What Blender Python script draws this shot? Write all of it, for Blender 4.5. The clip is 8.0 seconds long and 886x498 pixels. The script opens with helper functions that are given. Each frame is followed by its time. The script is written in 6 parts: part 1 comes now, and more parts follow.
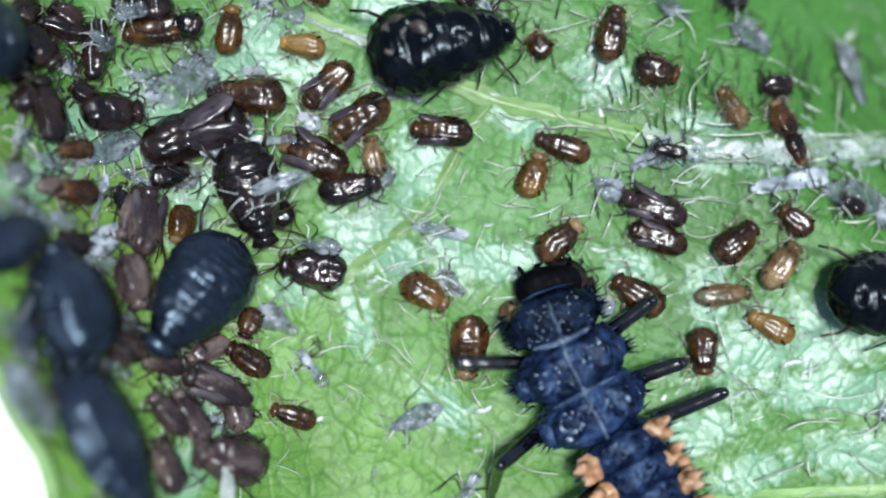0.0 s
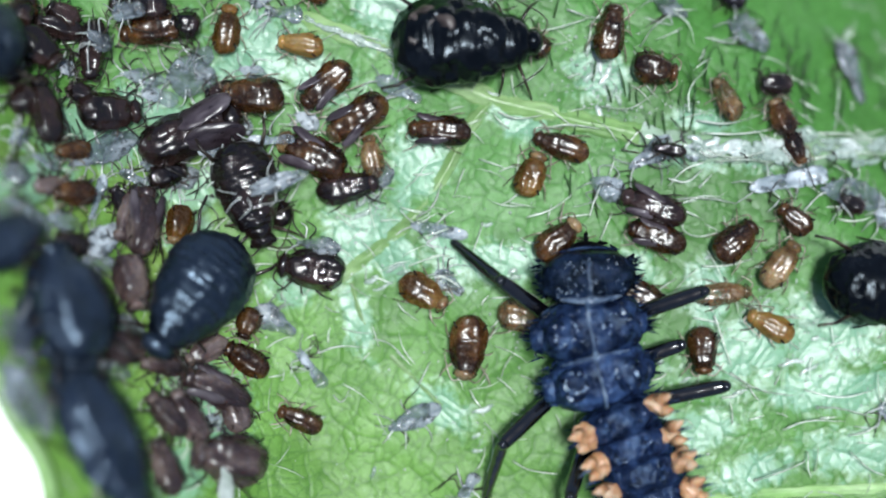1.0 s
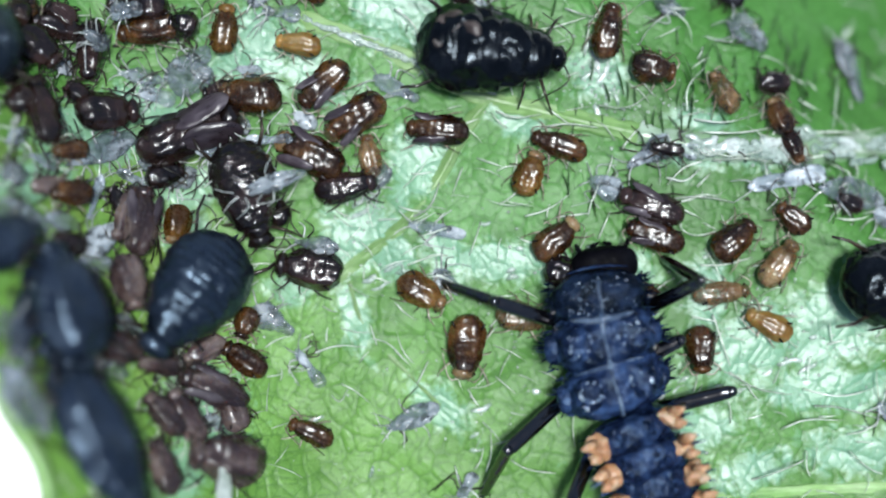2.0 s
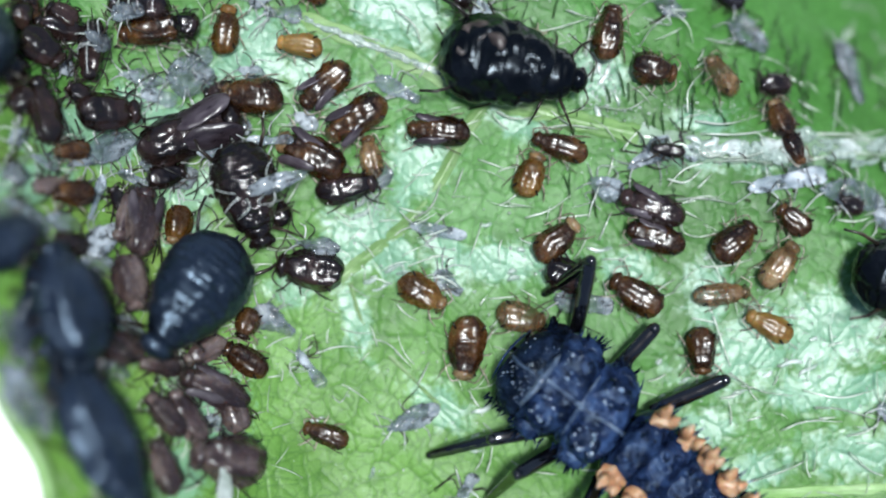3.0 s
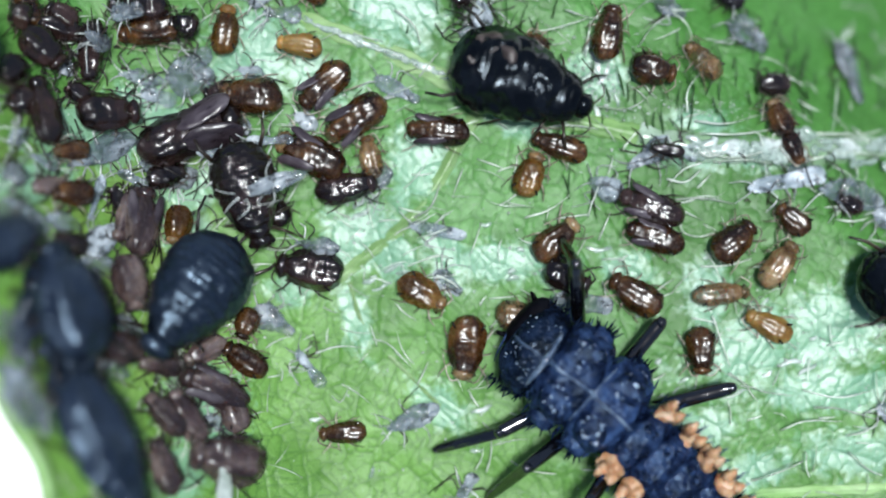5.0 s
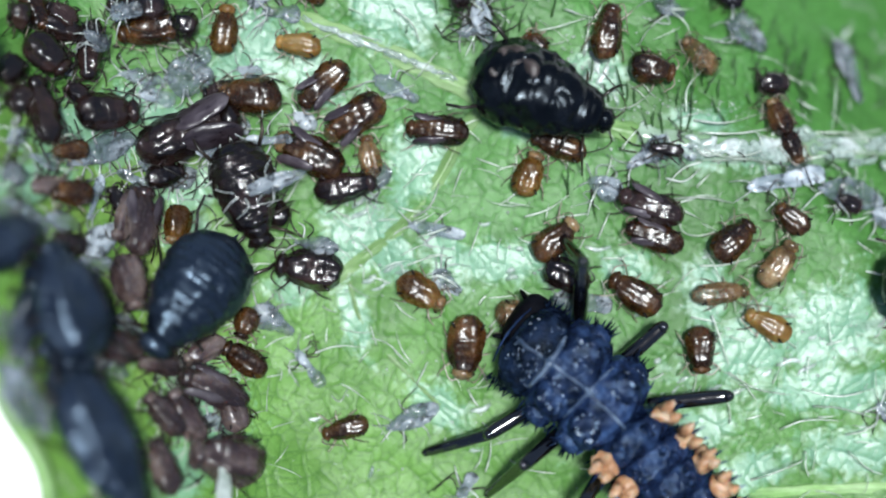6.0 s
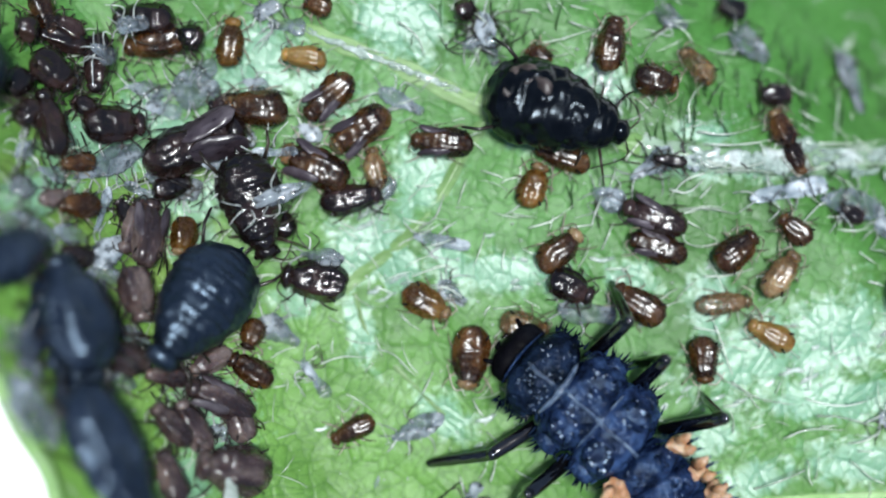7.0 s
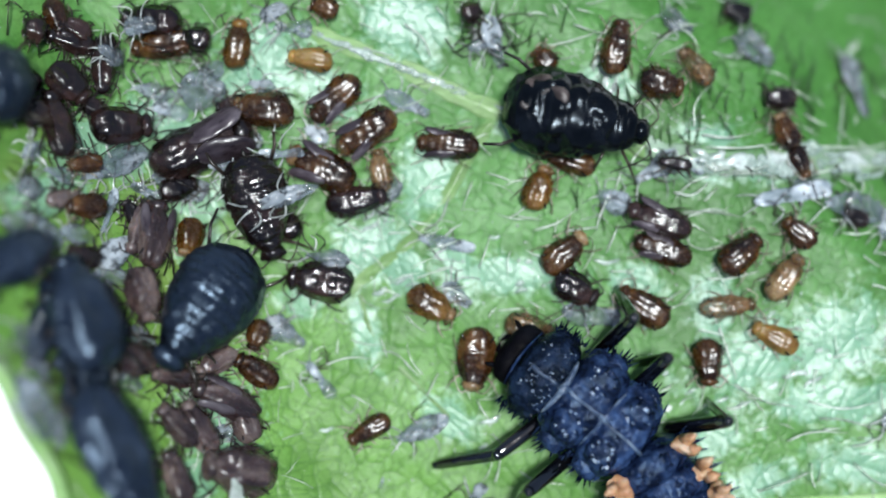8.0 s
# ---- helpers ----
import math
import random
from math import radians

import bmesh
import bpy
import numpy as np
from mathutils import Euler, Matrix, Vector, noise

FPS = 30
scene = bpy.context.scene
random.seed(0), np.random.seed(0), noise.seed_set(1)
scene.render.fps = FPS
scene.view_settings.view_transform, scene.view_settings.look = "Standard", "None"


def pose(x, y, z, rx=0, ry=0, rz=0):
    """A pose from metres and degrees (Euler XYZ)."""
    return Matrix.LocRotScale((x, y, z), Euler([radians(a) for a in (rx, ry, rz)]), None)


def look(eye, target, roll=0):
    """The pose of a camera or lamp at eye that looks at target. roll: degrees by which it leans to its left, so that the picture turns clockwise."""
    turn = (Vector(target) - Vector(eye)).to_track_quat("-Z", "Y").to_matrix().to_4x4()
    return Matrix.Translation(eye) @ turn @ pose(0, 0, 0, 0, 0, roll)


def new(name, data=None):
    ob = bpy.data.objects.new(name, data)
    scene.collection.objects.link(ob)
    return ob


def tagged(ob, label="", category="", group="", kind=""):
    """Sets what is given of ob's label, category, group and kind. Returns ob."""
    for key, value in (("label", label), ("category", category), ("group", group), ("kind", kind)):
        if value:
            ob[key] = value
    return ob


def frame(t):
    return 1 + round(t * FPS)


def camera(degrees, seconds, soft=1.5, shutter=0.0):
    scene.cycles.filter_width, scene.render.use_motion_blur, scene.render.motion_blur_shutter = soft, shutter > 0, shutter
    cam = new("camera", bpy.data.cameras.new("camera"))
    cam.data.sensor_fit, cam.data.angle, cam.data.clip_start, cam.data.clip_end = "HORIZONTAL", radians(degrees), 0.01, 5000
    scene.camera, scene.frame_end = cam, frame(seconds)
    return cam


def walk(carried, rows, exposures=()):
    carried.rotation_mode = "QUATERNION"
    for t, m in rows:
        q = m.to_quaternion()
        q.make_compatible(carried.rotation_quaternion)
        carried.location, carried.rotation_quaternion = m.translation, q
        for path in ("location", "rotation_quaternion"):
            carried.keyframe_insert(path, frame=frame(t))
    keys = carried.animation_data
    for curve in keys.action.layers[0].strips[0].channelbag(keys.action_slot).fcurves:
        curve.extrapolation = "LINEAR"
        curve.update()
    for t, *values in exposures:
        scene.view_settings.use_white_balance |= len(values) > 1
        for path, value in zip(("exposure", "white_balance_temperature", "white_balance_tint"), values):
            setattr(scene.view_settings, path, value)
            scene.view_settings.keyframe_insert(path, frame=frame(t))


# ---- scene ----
MM = 0.001

# ---- camera and its path ----
cam = camera(36.0, 8.0, soft=2.0, shutter=0.5)
cam.data.dof.use_dof = True
cam.data.dof.focus_distance = 0.02125
cam.data.dof.aperture_fstop = 28.0
walk(cam, [
    (0.0, pose(-0.0000427, 0.0000010, 0.0217275, 0, 0, 0.1168)),
    (0.5, pose(-0.0000361, 0.0000018, 0.0217259, 0, 0, 0.1433)),
    (1.0, pose(-0.0000191, -0.0000049, 0.0216901, 0, 0, -0.0058)),
    (1.5, pose(0.0000197, -0.0000347, 0.0216508, 0, 0, -0.1326)),
    (1.7, pose(0.0000178, -0.0000278, 0.0216573, 0, 0, -0.1193)),
    (2.8, pose(-0.0000027, -0.0000018, 0.0216944, 0, 0, -0.0000)),
    (3.0, pose(-0.0000021, 0.0000001, 0.0216936, 0, 0, 0.0072)),
    (3.5, pose(0.0000119, -0.0000099, 0.0216770, 0, 0, -0.1121)),
    (4.0, pose(-0.0000000, 0.0000000, 0.0217161, 0, 0, -0.0000)),
    (4.5, pose(0.0000026, 0.0000001, 0.0217041, 0, 0, 0.0035)),
    (4.7, pose(0.0000026, 0.0000001, 0.0217041, 0, 0, 0.0035)),
    (5.8, pose(0.0000168, -0.0000106, 0.0217030, 0, 0, -0.0551)),
    (6.0, pose(0.0000168, -0.0000106, 0.0217030, 0, 0, -0.0551)),
    (6.5, pose(0.0000043, 0.0000298, 0.0217022, 0, 0, -0.0727)),
    (6.7, pose(-0.0000180, 0.0000901, 0.0217422, 0, 0, -0.1031)),
    (6.9, pose(-0.0000525, 0.0001555, 0.0218209, 0, 0, -0.1490)),
    (7.0, pose(-0.0000606, 0.0001660, 0.0218338, 0, 0, -0.1534)),
    (7.5, pose(-0.0000871, 0.0001755, 0.0218615, 0, 0, 0.0094)),
    (8.0, pose(-0.0001455, 0.0001949, 0.0219050, 0, 0, 0.0560)),
])

# ---- sky, sun and exposure ----
SUN_FROM = Vector((0.10, 0.05, 1.0)).normalized()
world = bpy.data.worlds.new("sky")
scene.world = world
world.use_nodes = True
sky = world.node_tree.nodes.new("ShaderNodeTexSky")
sky.sky_type = "NISHITA"
sky.sun_disc = False
sky.sun_elevation = math.asin(SUN_FROM.z)
sky.sun_rotation = math.atan2(SUN_FROM.x, SUN_FROM.y)
back = world.node_tree.nodes["Background"]
back.inputs["Strength"].default_value = 0.075
world.node_tree.links.new(sky.outputs[0], back.inputs["Color"])
sun_data = bpy.data.lights.new("sun", "SUN")
sun_data.energy = 3.65
sun_data.angle = radians(11)
sun_data.color = (0.93, 0.985, 1.0)
sun = new("sun", sun_data)
sun.matrix_basis = look(SUN_FROM * 0.2, (0, 0, 0))
scene.view_settings.exposure = 0.0


# ---- materials ----
def nodes_of(name):
    m = bpy.data.materials.new(name)
    m.use_nodes = True
    return m, m.node_tree.nodes, m.node_tree.links, m.node_tree.nodes["Principled BSDF"]


def coords(n, k, scale, spin=True, along=1.0):
    """Local millimetre coordinates and a per-object fourth coordinate."""
    tc = n.new("ShaderNodeTexCoord")
    mp = n.new("ShaderNodeMapping")
    mp.inputs["Scale"].default_value = (1000 * scale * along, 1000 * scale, 1000 * scale)
    k.new(tc.outputs["Object"], mp.inputs["Vector"])
    info = n.new("ShaderNodeObjectInfo")
    mul = n.new("ShaderNodeMath")
    mul.operation = "MULTIPLY"
    mul.inputs[1].default_value = 37.0 if spin else 0.0
    k.new(info.outputs["Random"], mul.inputs[0])
    return mp.outputs["Vector"], mul.outputs[0], info.outputs["Random"]


def noise4(n, k, vec, w, scale, detail=3.0, rough=0.55):
    t = n.new("ShaderNodeTexNoise")
    t.noise_dimensions = "4D"
    t.inputs["Scale"].default_value = scale
    t.inputs["Detail"].default_value = detail
    t.inputs["Roughness"].default_value = rough
    k.new(vec, t.inputs["Vector"])
    if w is not None:
        k.new(w, t.inputs["W"])
    return t.outputs["Fac"]


def ramp(n, k, fac, stops):
    r = n.new("ShaderNodeValToRGB")
    while len(r.color_ramp.elements) < len(stops):
        r.color_ramp.elements.new(0.5)
    for e, (p, c) in zip(r.color_ramp.elements, stops):
        e.position, e.color = p, (*c, 1.0) if len(c) == 3 else c
    k.new(fac, r.inputs["Fac"])
    return r.outputs["Color"]


def grey(v):
    return (v, v, v)


def mix(n, k, fac, a, b, how="MIX"):
    m = n.new("ShaderNodeMix")
    m.data_type = "RGBA"
    m.blend_type = how
    for value, socket in ((fac, m.inputs["Factor"]), (a, m.inputs[6]), (b, m.inputs[7])):
        if hasattr(value, "links"):
            k.new(value, socket)
        elif isinstance(value, tuple):
            socket.default_value = (*value, 1.0)
        else:
            socket.default_value = value
    return m.outputs[2]


def cuticle(name, dark, mid, light, rough=0.25, coat=0.4, sss=0.0, patch=2.2, grain=14.0, relief=0.012, spec=0.5, stretch=1.0, tint=None, alpha=1.0):
    """Insect skin: blotches at two scales, fine wrinkles, a glossy coat; lengths in millimetres."""
    m, n, k, p = nodes_of(name)
    vec, w, rnd = coords(n, k, 1.0, along=stretch)
    big = noise4(n, k, vec, w, patch, 3)
    fine = noise4(n, k, vec, w, grain, 4, 0.65)
    base = ramp(n, k, big, ((0.36, dark), (0.50, mid), (0.64, light)))
    base = mix(n, k, 0.5, base, ramp(n, k, fine, ((0.3, grey(0.45)), (0.7, grey(1.25)))), "MULTIPLY")
    base = mix(n, k, 1.0, base, ramp(n, k, rnd, ((0.0, grey(0.72)), (1.0, grey(1.22)))), "MULTIPLY")
    k.new(base, p.inputs["Base Color"])
    k.new(ramp(n, k, fine, ((0.25, grey(rough * 0.65)), (0.8, grey(min(1.0, rough * 1.7))))), p.inputs["Roughness"])
    p.inputs["Coat Weight"].default_value = coat
    p.inputs["Coat Roughness"].default_value = rough * 0.5
    p.inputs["Specular IOR Level"].default_value = spec
    if tint:
        p.inputs["Specular Tint"].default_value = (*tint, 1.0)
    if sss:
        p.inputs["Subsurface Weight"].default_value = sss
        p.inputs["Subsurface Radius"].default_value = (1.0, 0.45, 0.2)
        p.inputs["Subsurface Scale"].default_value = 0.15 * MM
    if alpha < 1.0:
        k.new(ramp(n, k, big, ((0.40, grey(alpha * 0.45)), (0.60, grey(min(1.0, alpha * 1.4))))), p.inputs["Alpha"])
    # wrinkled cells and a little fine grain as relief
    cells = n.new("ShaderNodeTexVoronoi")
    cells.feature = "SMOOTH_F1"
    cells.inputs["Scale"].default_value = grain * 0.42
    k.new(vec, cells.inputs["Vector"])
    add = n.new("ShaderNodeMath")
    add.operation = "MULTIPLY_ADD"
    add.inputs[1].default_value = 0.25
    k.new(fine, add.inputs[0])
    k.new(cells.outputs["Distance"], add.inputs[2])
    bump = n.new("ShaderNodeBump")
    bump.inputs["Strength"].default_value = 0.75
    bump.inputs["Distance"].default_value = relief * MM
    k.new(add.outputs[0], bump.inputs["Height"])
    k.new(bump.outputs["Normal"], p.inputs["Normal"])
    k.new(bump.outputs["Normal"], p.inputs["Coat Normal"])
    return m


M_AMBER = cuticle("amber_cuticle", (0.060, 0.026, 0.005), (0.135, 0.064, 0.012), (0.25, 0.135, 0.035), 0.24, 0.15, 0.4, 2.6, relief=0.016)
M_ORANGE = cuticle("orange_cuticle", (0.20, 0.10, 0.02), (0.33, 0.18, 0.04), (0.44, 0.28, 0.09), 0.30, 0.2, 0.4)
M_BROWN = cuticle("brown_cuticle", (0.014, 0.006, 0.003), (0.044, 0.018, 0.006), (0.115, 0.053, 0.016), 0.23, 0.15, 0.35, 2.6, relief=0.018)
M_DARK = cuticle("dark_brown_cuticle", (0.005, 0.003, 0.003), (0.013, 0.008, 0.007), (0.038, 0.020, 0.017), 0.17, 0.4, relief=0.06, grain=11.0)
M_PURPLE = cuticle("purple_brown_cuticle", (0.030, 0.018, 0.019), (0.066, 0.043, 0.043), (0.185, 0.140, 0.130), 0.22, 0.3, 0.25, patch=3.2, relief=0.03, stretch=0.45)
M_WING_PAD = cuticle("wing_pad_film", (0.030, 0.020, 0.026), (0.062, 0.047, 0.058), (0.130, 0.110, 0.125), 0.30, 0.2, patch=3.5, relief=0.03, stretch=0.35)
M_PALE = cuticle("pale_brown_cuticle", (0.11, 0.062, 0.030), (0.20, 0.118, 0.055), (0.31, 0.21, 0.11), 0.24, 0.2, 0.4, alpha=0.85)
M_BLACK = cuticle("black_cuticle", (0.0015, 0.002, 0.003), (0.003, 0.004, 0.006), (0.006, 0.008, 0.012), 0.19, 0.0, relief=0.012, grain=6.0, spec=0.28, tint=(0.75, 0.88, 1.0))
M_SCAR = cuticle("brown_scar", (0.024, 0.016, 0.015), (0.062, 0.044, 0.041), (0.135, 0.105, 0.098), 0.4, 0.1, patch=5.0, relief=0.03)
M_NAVY = cuticle("navy_black_cuticle", (0.004, 0.006, 0.011), (0.007, 0.011, 0.021), (0.014, 0.021, 0.037), 0.29, 0.0, relief=0.03, grain=9.0, spec=1.0, tint=(0.56, 0.76, 1.0))
# dark cuticle with defocus haze painted in as a paler slate blue
M_HAZED = cuticle("hazed_black_cuticle", (0.007, 0.011, 0.022), (0.013, 0.020, 0.037), (0.027, 0.038, 0.062), 0.29, 0.0, relief=0.04, grain=4.0, spec=0.85, tint=(0.56, 0.76, 1.0))
M_LIMB = cuticle("limb_cuticle", (0.008, 0.006, 0.005), (0.02, 0.014, 0.010), (0.06, 0.042, 0.028), 0.3, 0.2)
M_PALE_LIMB = cuticle("pale_limb_cuticle", (0.10, 0.08, 0.05), (0.30, 0.25, 0.18), (0.56, 0.51, 0.42), 0.25, 0.4, alpha=0.85)
M_EYE = cuticle("eye_cuticle", (0.004, 0.003, 0.003), (0.008, 0.004, 0.004), (0.012, 0.006, 0.005), 0.12, 0.3)
M_SKIN_LIMB = cuticle("cast_skin_limb", (0.34, 0.37, 0.36), (0.56, 0.60, 0.58), (0.80, 0.83, 0.80), 0.25, 0.4, alpha=0.92)
M_LARVA = cuticle("larva_blue_skin", (0.0035, 0.007, 0.021), (0.012, 0.025, 0.072), (0.034, 0.069, 0.165), 0.18, 0.0, patch=4.0, grain=22, relief=0.07, spec=0.34, tint=(0.50, 0.70, 1.0))
M_SHIELD = cuticle("larva_shield", (0.0015, 0.003, 0.007), (0.004, 0.008, 0.020), (0.012, 0.024, 0.058), 0.16, 0.0, patch=5.0, grain=40, relief=0.05, spec=0.16, tint=(0.60, 0.78, 1.0))
M_MIDLINE = cuticle("larva_pale_line", (0.018, 0.038, 0.09), (0.065, 0.11, 0.195), (0.24, 0.32, 0.43), 0.36, 0.0, patch=5.0)
M_RIM = cuticle("larva_pale_rim", (0.05, 0.09, 0.17), (0.16, 0.23, 0.35), (0.44, 0.53, 0.64), 0.3, 0.3, patch=7.0)
# white glints of the tubercles, painted in as a pale blue colour
M_TUBERCLE_GLINT = cuticle("larva_tubercle_glint", (0.08, 0.13, 0.24), (0.28, 0.39, 0.56), (0.66, 0.75, 0.86), 0.14, 0.9, patch=14.0)
M_HEAD = cuticle("larva_head_black", (0.002, 0.002, 0.003), (0.003, 0.003, 0.005), (0.006, 0.007, 0.010), 0.5, 0.0, relief=0.03, spec=0.04)
M_LEG = cuticle("larva_leg_black", (0.0015, 0.0015, 0.0015), (0.002, 0.002, 0.003), (0.004, 0.004, 0.005), 0.10, 0.9, relief=0.012, spec=1.0)
M_WART = cuticle("larva_orange_wart", (0.52, 0.25, 0.12), (0.70, 0.38, 0.20), (0.84, 0.57, 0.37), 0.4, 0.15, 0.25, patch=6.0)
M_HAIR = cuticle("leaf_hair", (0.52, 0.62, 0.48), (0.70, 0.79, 0.66), (0.86, 0.91, 0.83), 0.18, 0.5, alpha=0.95)
# dark green of the strands that imitate shadows of leaf hairs
M_HAIR_SHADOW = cuticle("hair_shadow_strand", (0.028, 0.090, 0.020), (0.050, 0.145, 0.034), (0.08, 0.21, 0.06), 0.35, 0.1)
# whitish colour of the smears that stand in for leaf highlights
M_SMEAR = cuticle("highlight_smear", (0.40, 0.56, 0.46), (0.58, 0.73, 0.64), (0.80, 0.88, 0.84), 0.26, 0.8, relief=0.01, alpha=0.75)
M_GRAIN = cuticle("pale_grain", (0.5, 0.58, 0.5), (0.66, 0.74, 0.68), (0.82, 0.88, 0.84), 0.2, 0.4)


def skin_material(name, gain, cover):
    """Clear film of a moulted skin: thin and see-through, milky where it is folded double, with small dark flecks."""
    m, n, k, p = nodes_of(name)
    vec, w, rnd = coords(n, k, 1.0, along=0.7)
    fold = noise4(n, k, vec, w, 2.6, 2.0, 0.5)
    fine = noise4(n, k, vec, w, 9.0, 3.0, 0.6)
    base = ramp(n, k, fold, ((0.34, tuple(gain * c for c in (0.15, 0.19, 0.23))), (0.50, tuple(gain * c for c in (0.32, 0.385, 0.44))), (0.64, tuple(gain * c for c in (0.60, 0.66, 0.71)))))
    base = mix(n, k, ramp(n, k, fine, ((0.40, grey(0.9)), (0.49, grey(0.0)))), base, (0.045, 0.055, 0.064))
    base = mix(n, k, 1.0, base, ramp(n, k, rnd, ((0.0, grey(0.55)), (1.0, grey(1.15)))), "MULTIPLY")
    k.new(base, p.inputs["Base Color"])
    k.new(ramp(n, k, fold, ((0.38, grey(0.20 * cover)), (0.52, grey(0.50 * cover)), (0.64, grey(min(1.0, 0.85 * cover))))), p.inputs["Alpha"])
    p.inputs["Roughness"].default_value = 0.17
    p.inputs["Coat Weight"].default_value = 0.8
    p.inputs["Coat Roughness"].default_value = 0.08
    bump = n.new("ShaderNodeBump")
    bump.inputs["Strength"].default_value = 1.0
    bump.inputs["Distance"].default_value = 0.11 * MM
    k.new(noise4(n, k, vec, w, 7.0, 2.0, 0.5), bump.inputs["Height"])
    k.new(bump.outputs["Normal"], p.inputs["Normal"])
    k.new(bump.outputs["Normal"], p.inputs["Coat Normal"])
    return m


M_SKIN = skin_material("cast_skin_film", 1.0, 1.0)
M_WHITE_SKIN = skin_material("white_cast_skin", 1.15, 1.2)


def leaf_material():
    m, n, k, p = nodes_of("leaf_underside")
    vec, w, rnd = coords(n, k, 1.0, spin=False)
    big = noise4(n, k, vec, None, 0.35, 3)
    med = noise4(n, k, vec, None, 1.6, 4)
    fine = noise4(n, k, vec, None, 18.0, 4, 0.65)
    base = ramp(n, k, big, ((0.35, (0.086, 0.240, 0.046)), (0.5, (0.120, 0.318, 0.070)), (0.66, (0.162, 0.388, 0.108))))
    base = mix(n, k, 0.5, base, ramp(n, k, med, ((0.3, (0.55, 0.68, 0.5)), (0.7, (1.3, 1.2, 1.25)))), "MULTIPLY")
    base = mix(n, k, 0.35, base, ramp(n, k, fine, ((0.3, grey(0.65)), (0.7, grey(1.25)))), "MULTIPLY")
    # darker towards the upper right, paler and yellower towards the lower left
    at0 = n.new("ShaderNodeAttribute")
    at0.attribute_name = "paleness"
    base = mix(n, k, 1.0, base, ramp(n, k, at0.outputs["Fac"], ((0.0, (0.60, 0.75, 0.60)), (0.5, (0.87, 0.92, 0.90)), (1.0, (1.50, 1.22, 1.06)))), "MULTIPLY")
    # the base turns darker green in the grooves between the swollen cells
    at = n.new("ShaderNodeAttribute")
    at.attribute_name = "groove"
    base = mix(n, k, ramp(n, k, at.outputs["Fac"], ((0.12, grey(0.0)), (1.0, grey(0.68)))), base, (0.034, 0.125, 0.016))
    # yellowed, sucked-out tissue under the colony
    at2 = n.new("ShaderNodeAttribute")
    at2.attribute_name = "yellowed"
    yel = n.new("ShaderNodeMath")
    yel.operation = "MULTIPLY"
    k.new(at2.outputs["Fac"], yel.inputs[0])
    k.new(ramp(n, k, med, ((0.36, grey(0.0)), (0.6, grey(0.6)))), yel.inputs[1])
    base = mix(n, k, yel.outputs[0], base, (0.20, 0.275, 0.06))
    # sheen painted whitish into the base colour, plus a glossy coat, broken along cells
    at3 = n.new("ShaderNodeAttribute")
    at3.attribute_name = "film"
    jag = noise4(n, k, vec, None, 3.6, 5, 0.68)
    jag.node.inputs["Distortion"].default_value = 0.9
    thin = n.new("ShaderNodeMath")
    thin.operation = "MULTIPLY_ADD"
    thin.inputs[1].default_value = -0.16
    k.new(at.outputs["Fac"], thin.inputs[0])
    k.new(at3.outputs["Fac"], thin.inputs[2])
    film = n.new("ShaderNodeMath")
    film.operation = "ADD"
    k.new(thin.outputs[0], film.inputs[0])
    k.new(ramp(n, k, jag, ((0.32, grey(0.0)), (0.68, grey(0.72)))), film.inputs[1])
    gloss_mask = ramp(n, k, film.outputs[0], ((0.58, grey(0.0)), (0.78, grey(0.32)), (1.08, grey(0.72))))
    painted_sheen = mix(n, k, 1.0, gloss_mask, ramp(n, k, fine, ((0.32, grey(0.55)), (0.66, grey(1.0)))), "MULTIPLY")
    base = mix(n, k, painted_sheen, base, (0.30, 0.58, 0.43))
    k.new(base, p.inputs["Base Color"])
    k.new(ramp(n, k, jag, ((0.35, grey(0.52)), (0.65, grey(0.36)))), p.inputs["Roughness"])
    k.new(gloss_mask, p.inputs["Coat Weight"])
    p.inputs["Coat Roughness"].default_value = 0.30
    p.inputs["Coat IOR"].default_value = 1.6
    p.inputs["Specular IOR Level"].default_value = 0.5
    bump = n.new("ShaderNodeBump")
    bump.inputs["Strength"].default_value = 0.7
    bump.inputs["Distance"].default_value = 0.015 * MM
    k.new(fine, bump.inputs["Height"])
    k.new(bump.outputs["Normal"], p.inputs["Normal"])
    # the glossy coat swells in small lenses that glint
    pools = n.new("ShaderNodeBump")
    pools.inputs["Strength"].default_value = 0.75
    pools.inputs["Distance"].default_value = 0.016 * MM
    k.new(noise4(n, k, vec, None, 11.0, 4, 0.62), pools.inputs["Height"])
    k.new(pools.outputs["Normal"], p.inputs["Coat Normal"])
    return m


M_LEAF = leaf_material()
M_VEIN = cuticle("leaf_vein", (0.18, 0.36, 0.10), (0.26, 0.46, 0.15), (0.37, 0.56, 0.25), 0.36, 0.1, patch=1.5, grain=9, relief=0.05, stretch=0.4)
# thick vein: white sheen partly painted into the base colour, under a glossy coat
M_GLOSSY_VEIN = cuticle("glossy_leaf_vein", (0.24, 0.44, 0.20), (0.40, 0.60, 0.38), (0.62, 0.78, 0.63), 0.17, 1.0, patch=2.2, grain=5, relief=0.07, stretch=0.25)


def backdrop_material():
    m, n, k, p = nodes_of("bright_distance")
    vec, w, rnd = coords(n, k, 0.05)
    c = ramp(n, k, noise4(n, k, vec, None, 1.0), ((0.3, (0.93, 0.95, 0.96)), (0.7, (1, 1, 1))))
    k.new(c, p.inputs["Base Color"])
    k.new(c, p.inputs["Emission Color"])
    p.inputs["Emission Strength"].default_value = 1.0
    return m


M_BACK = backdrop_material()


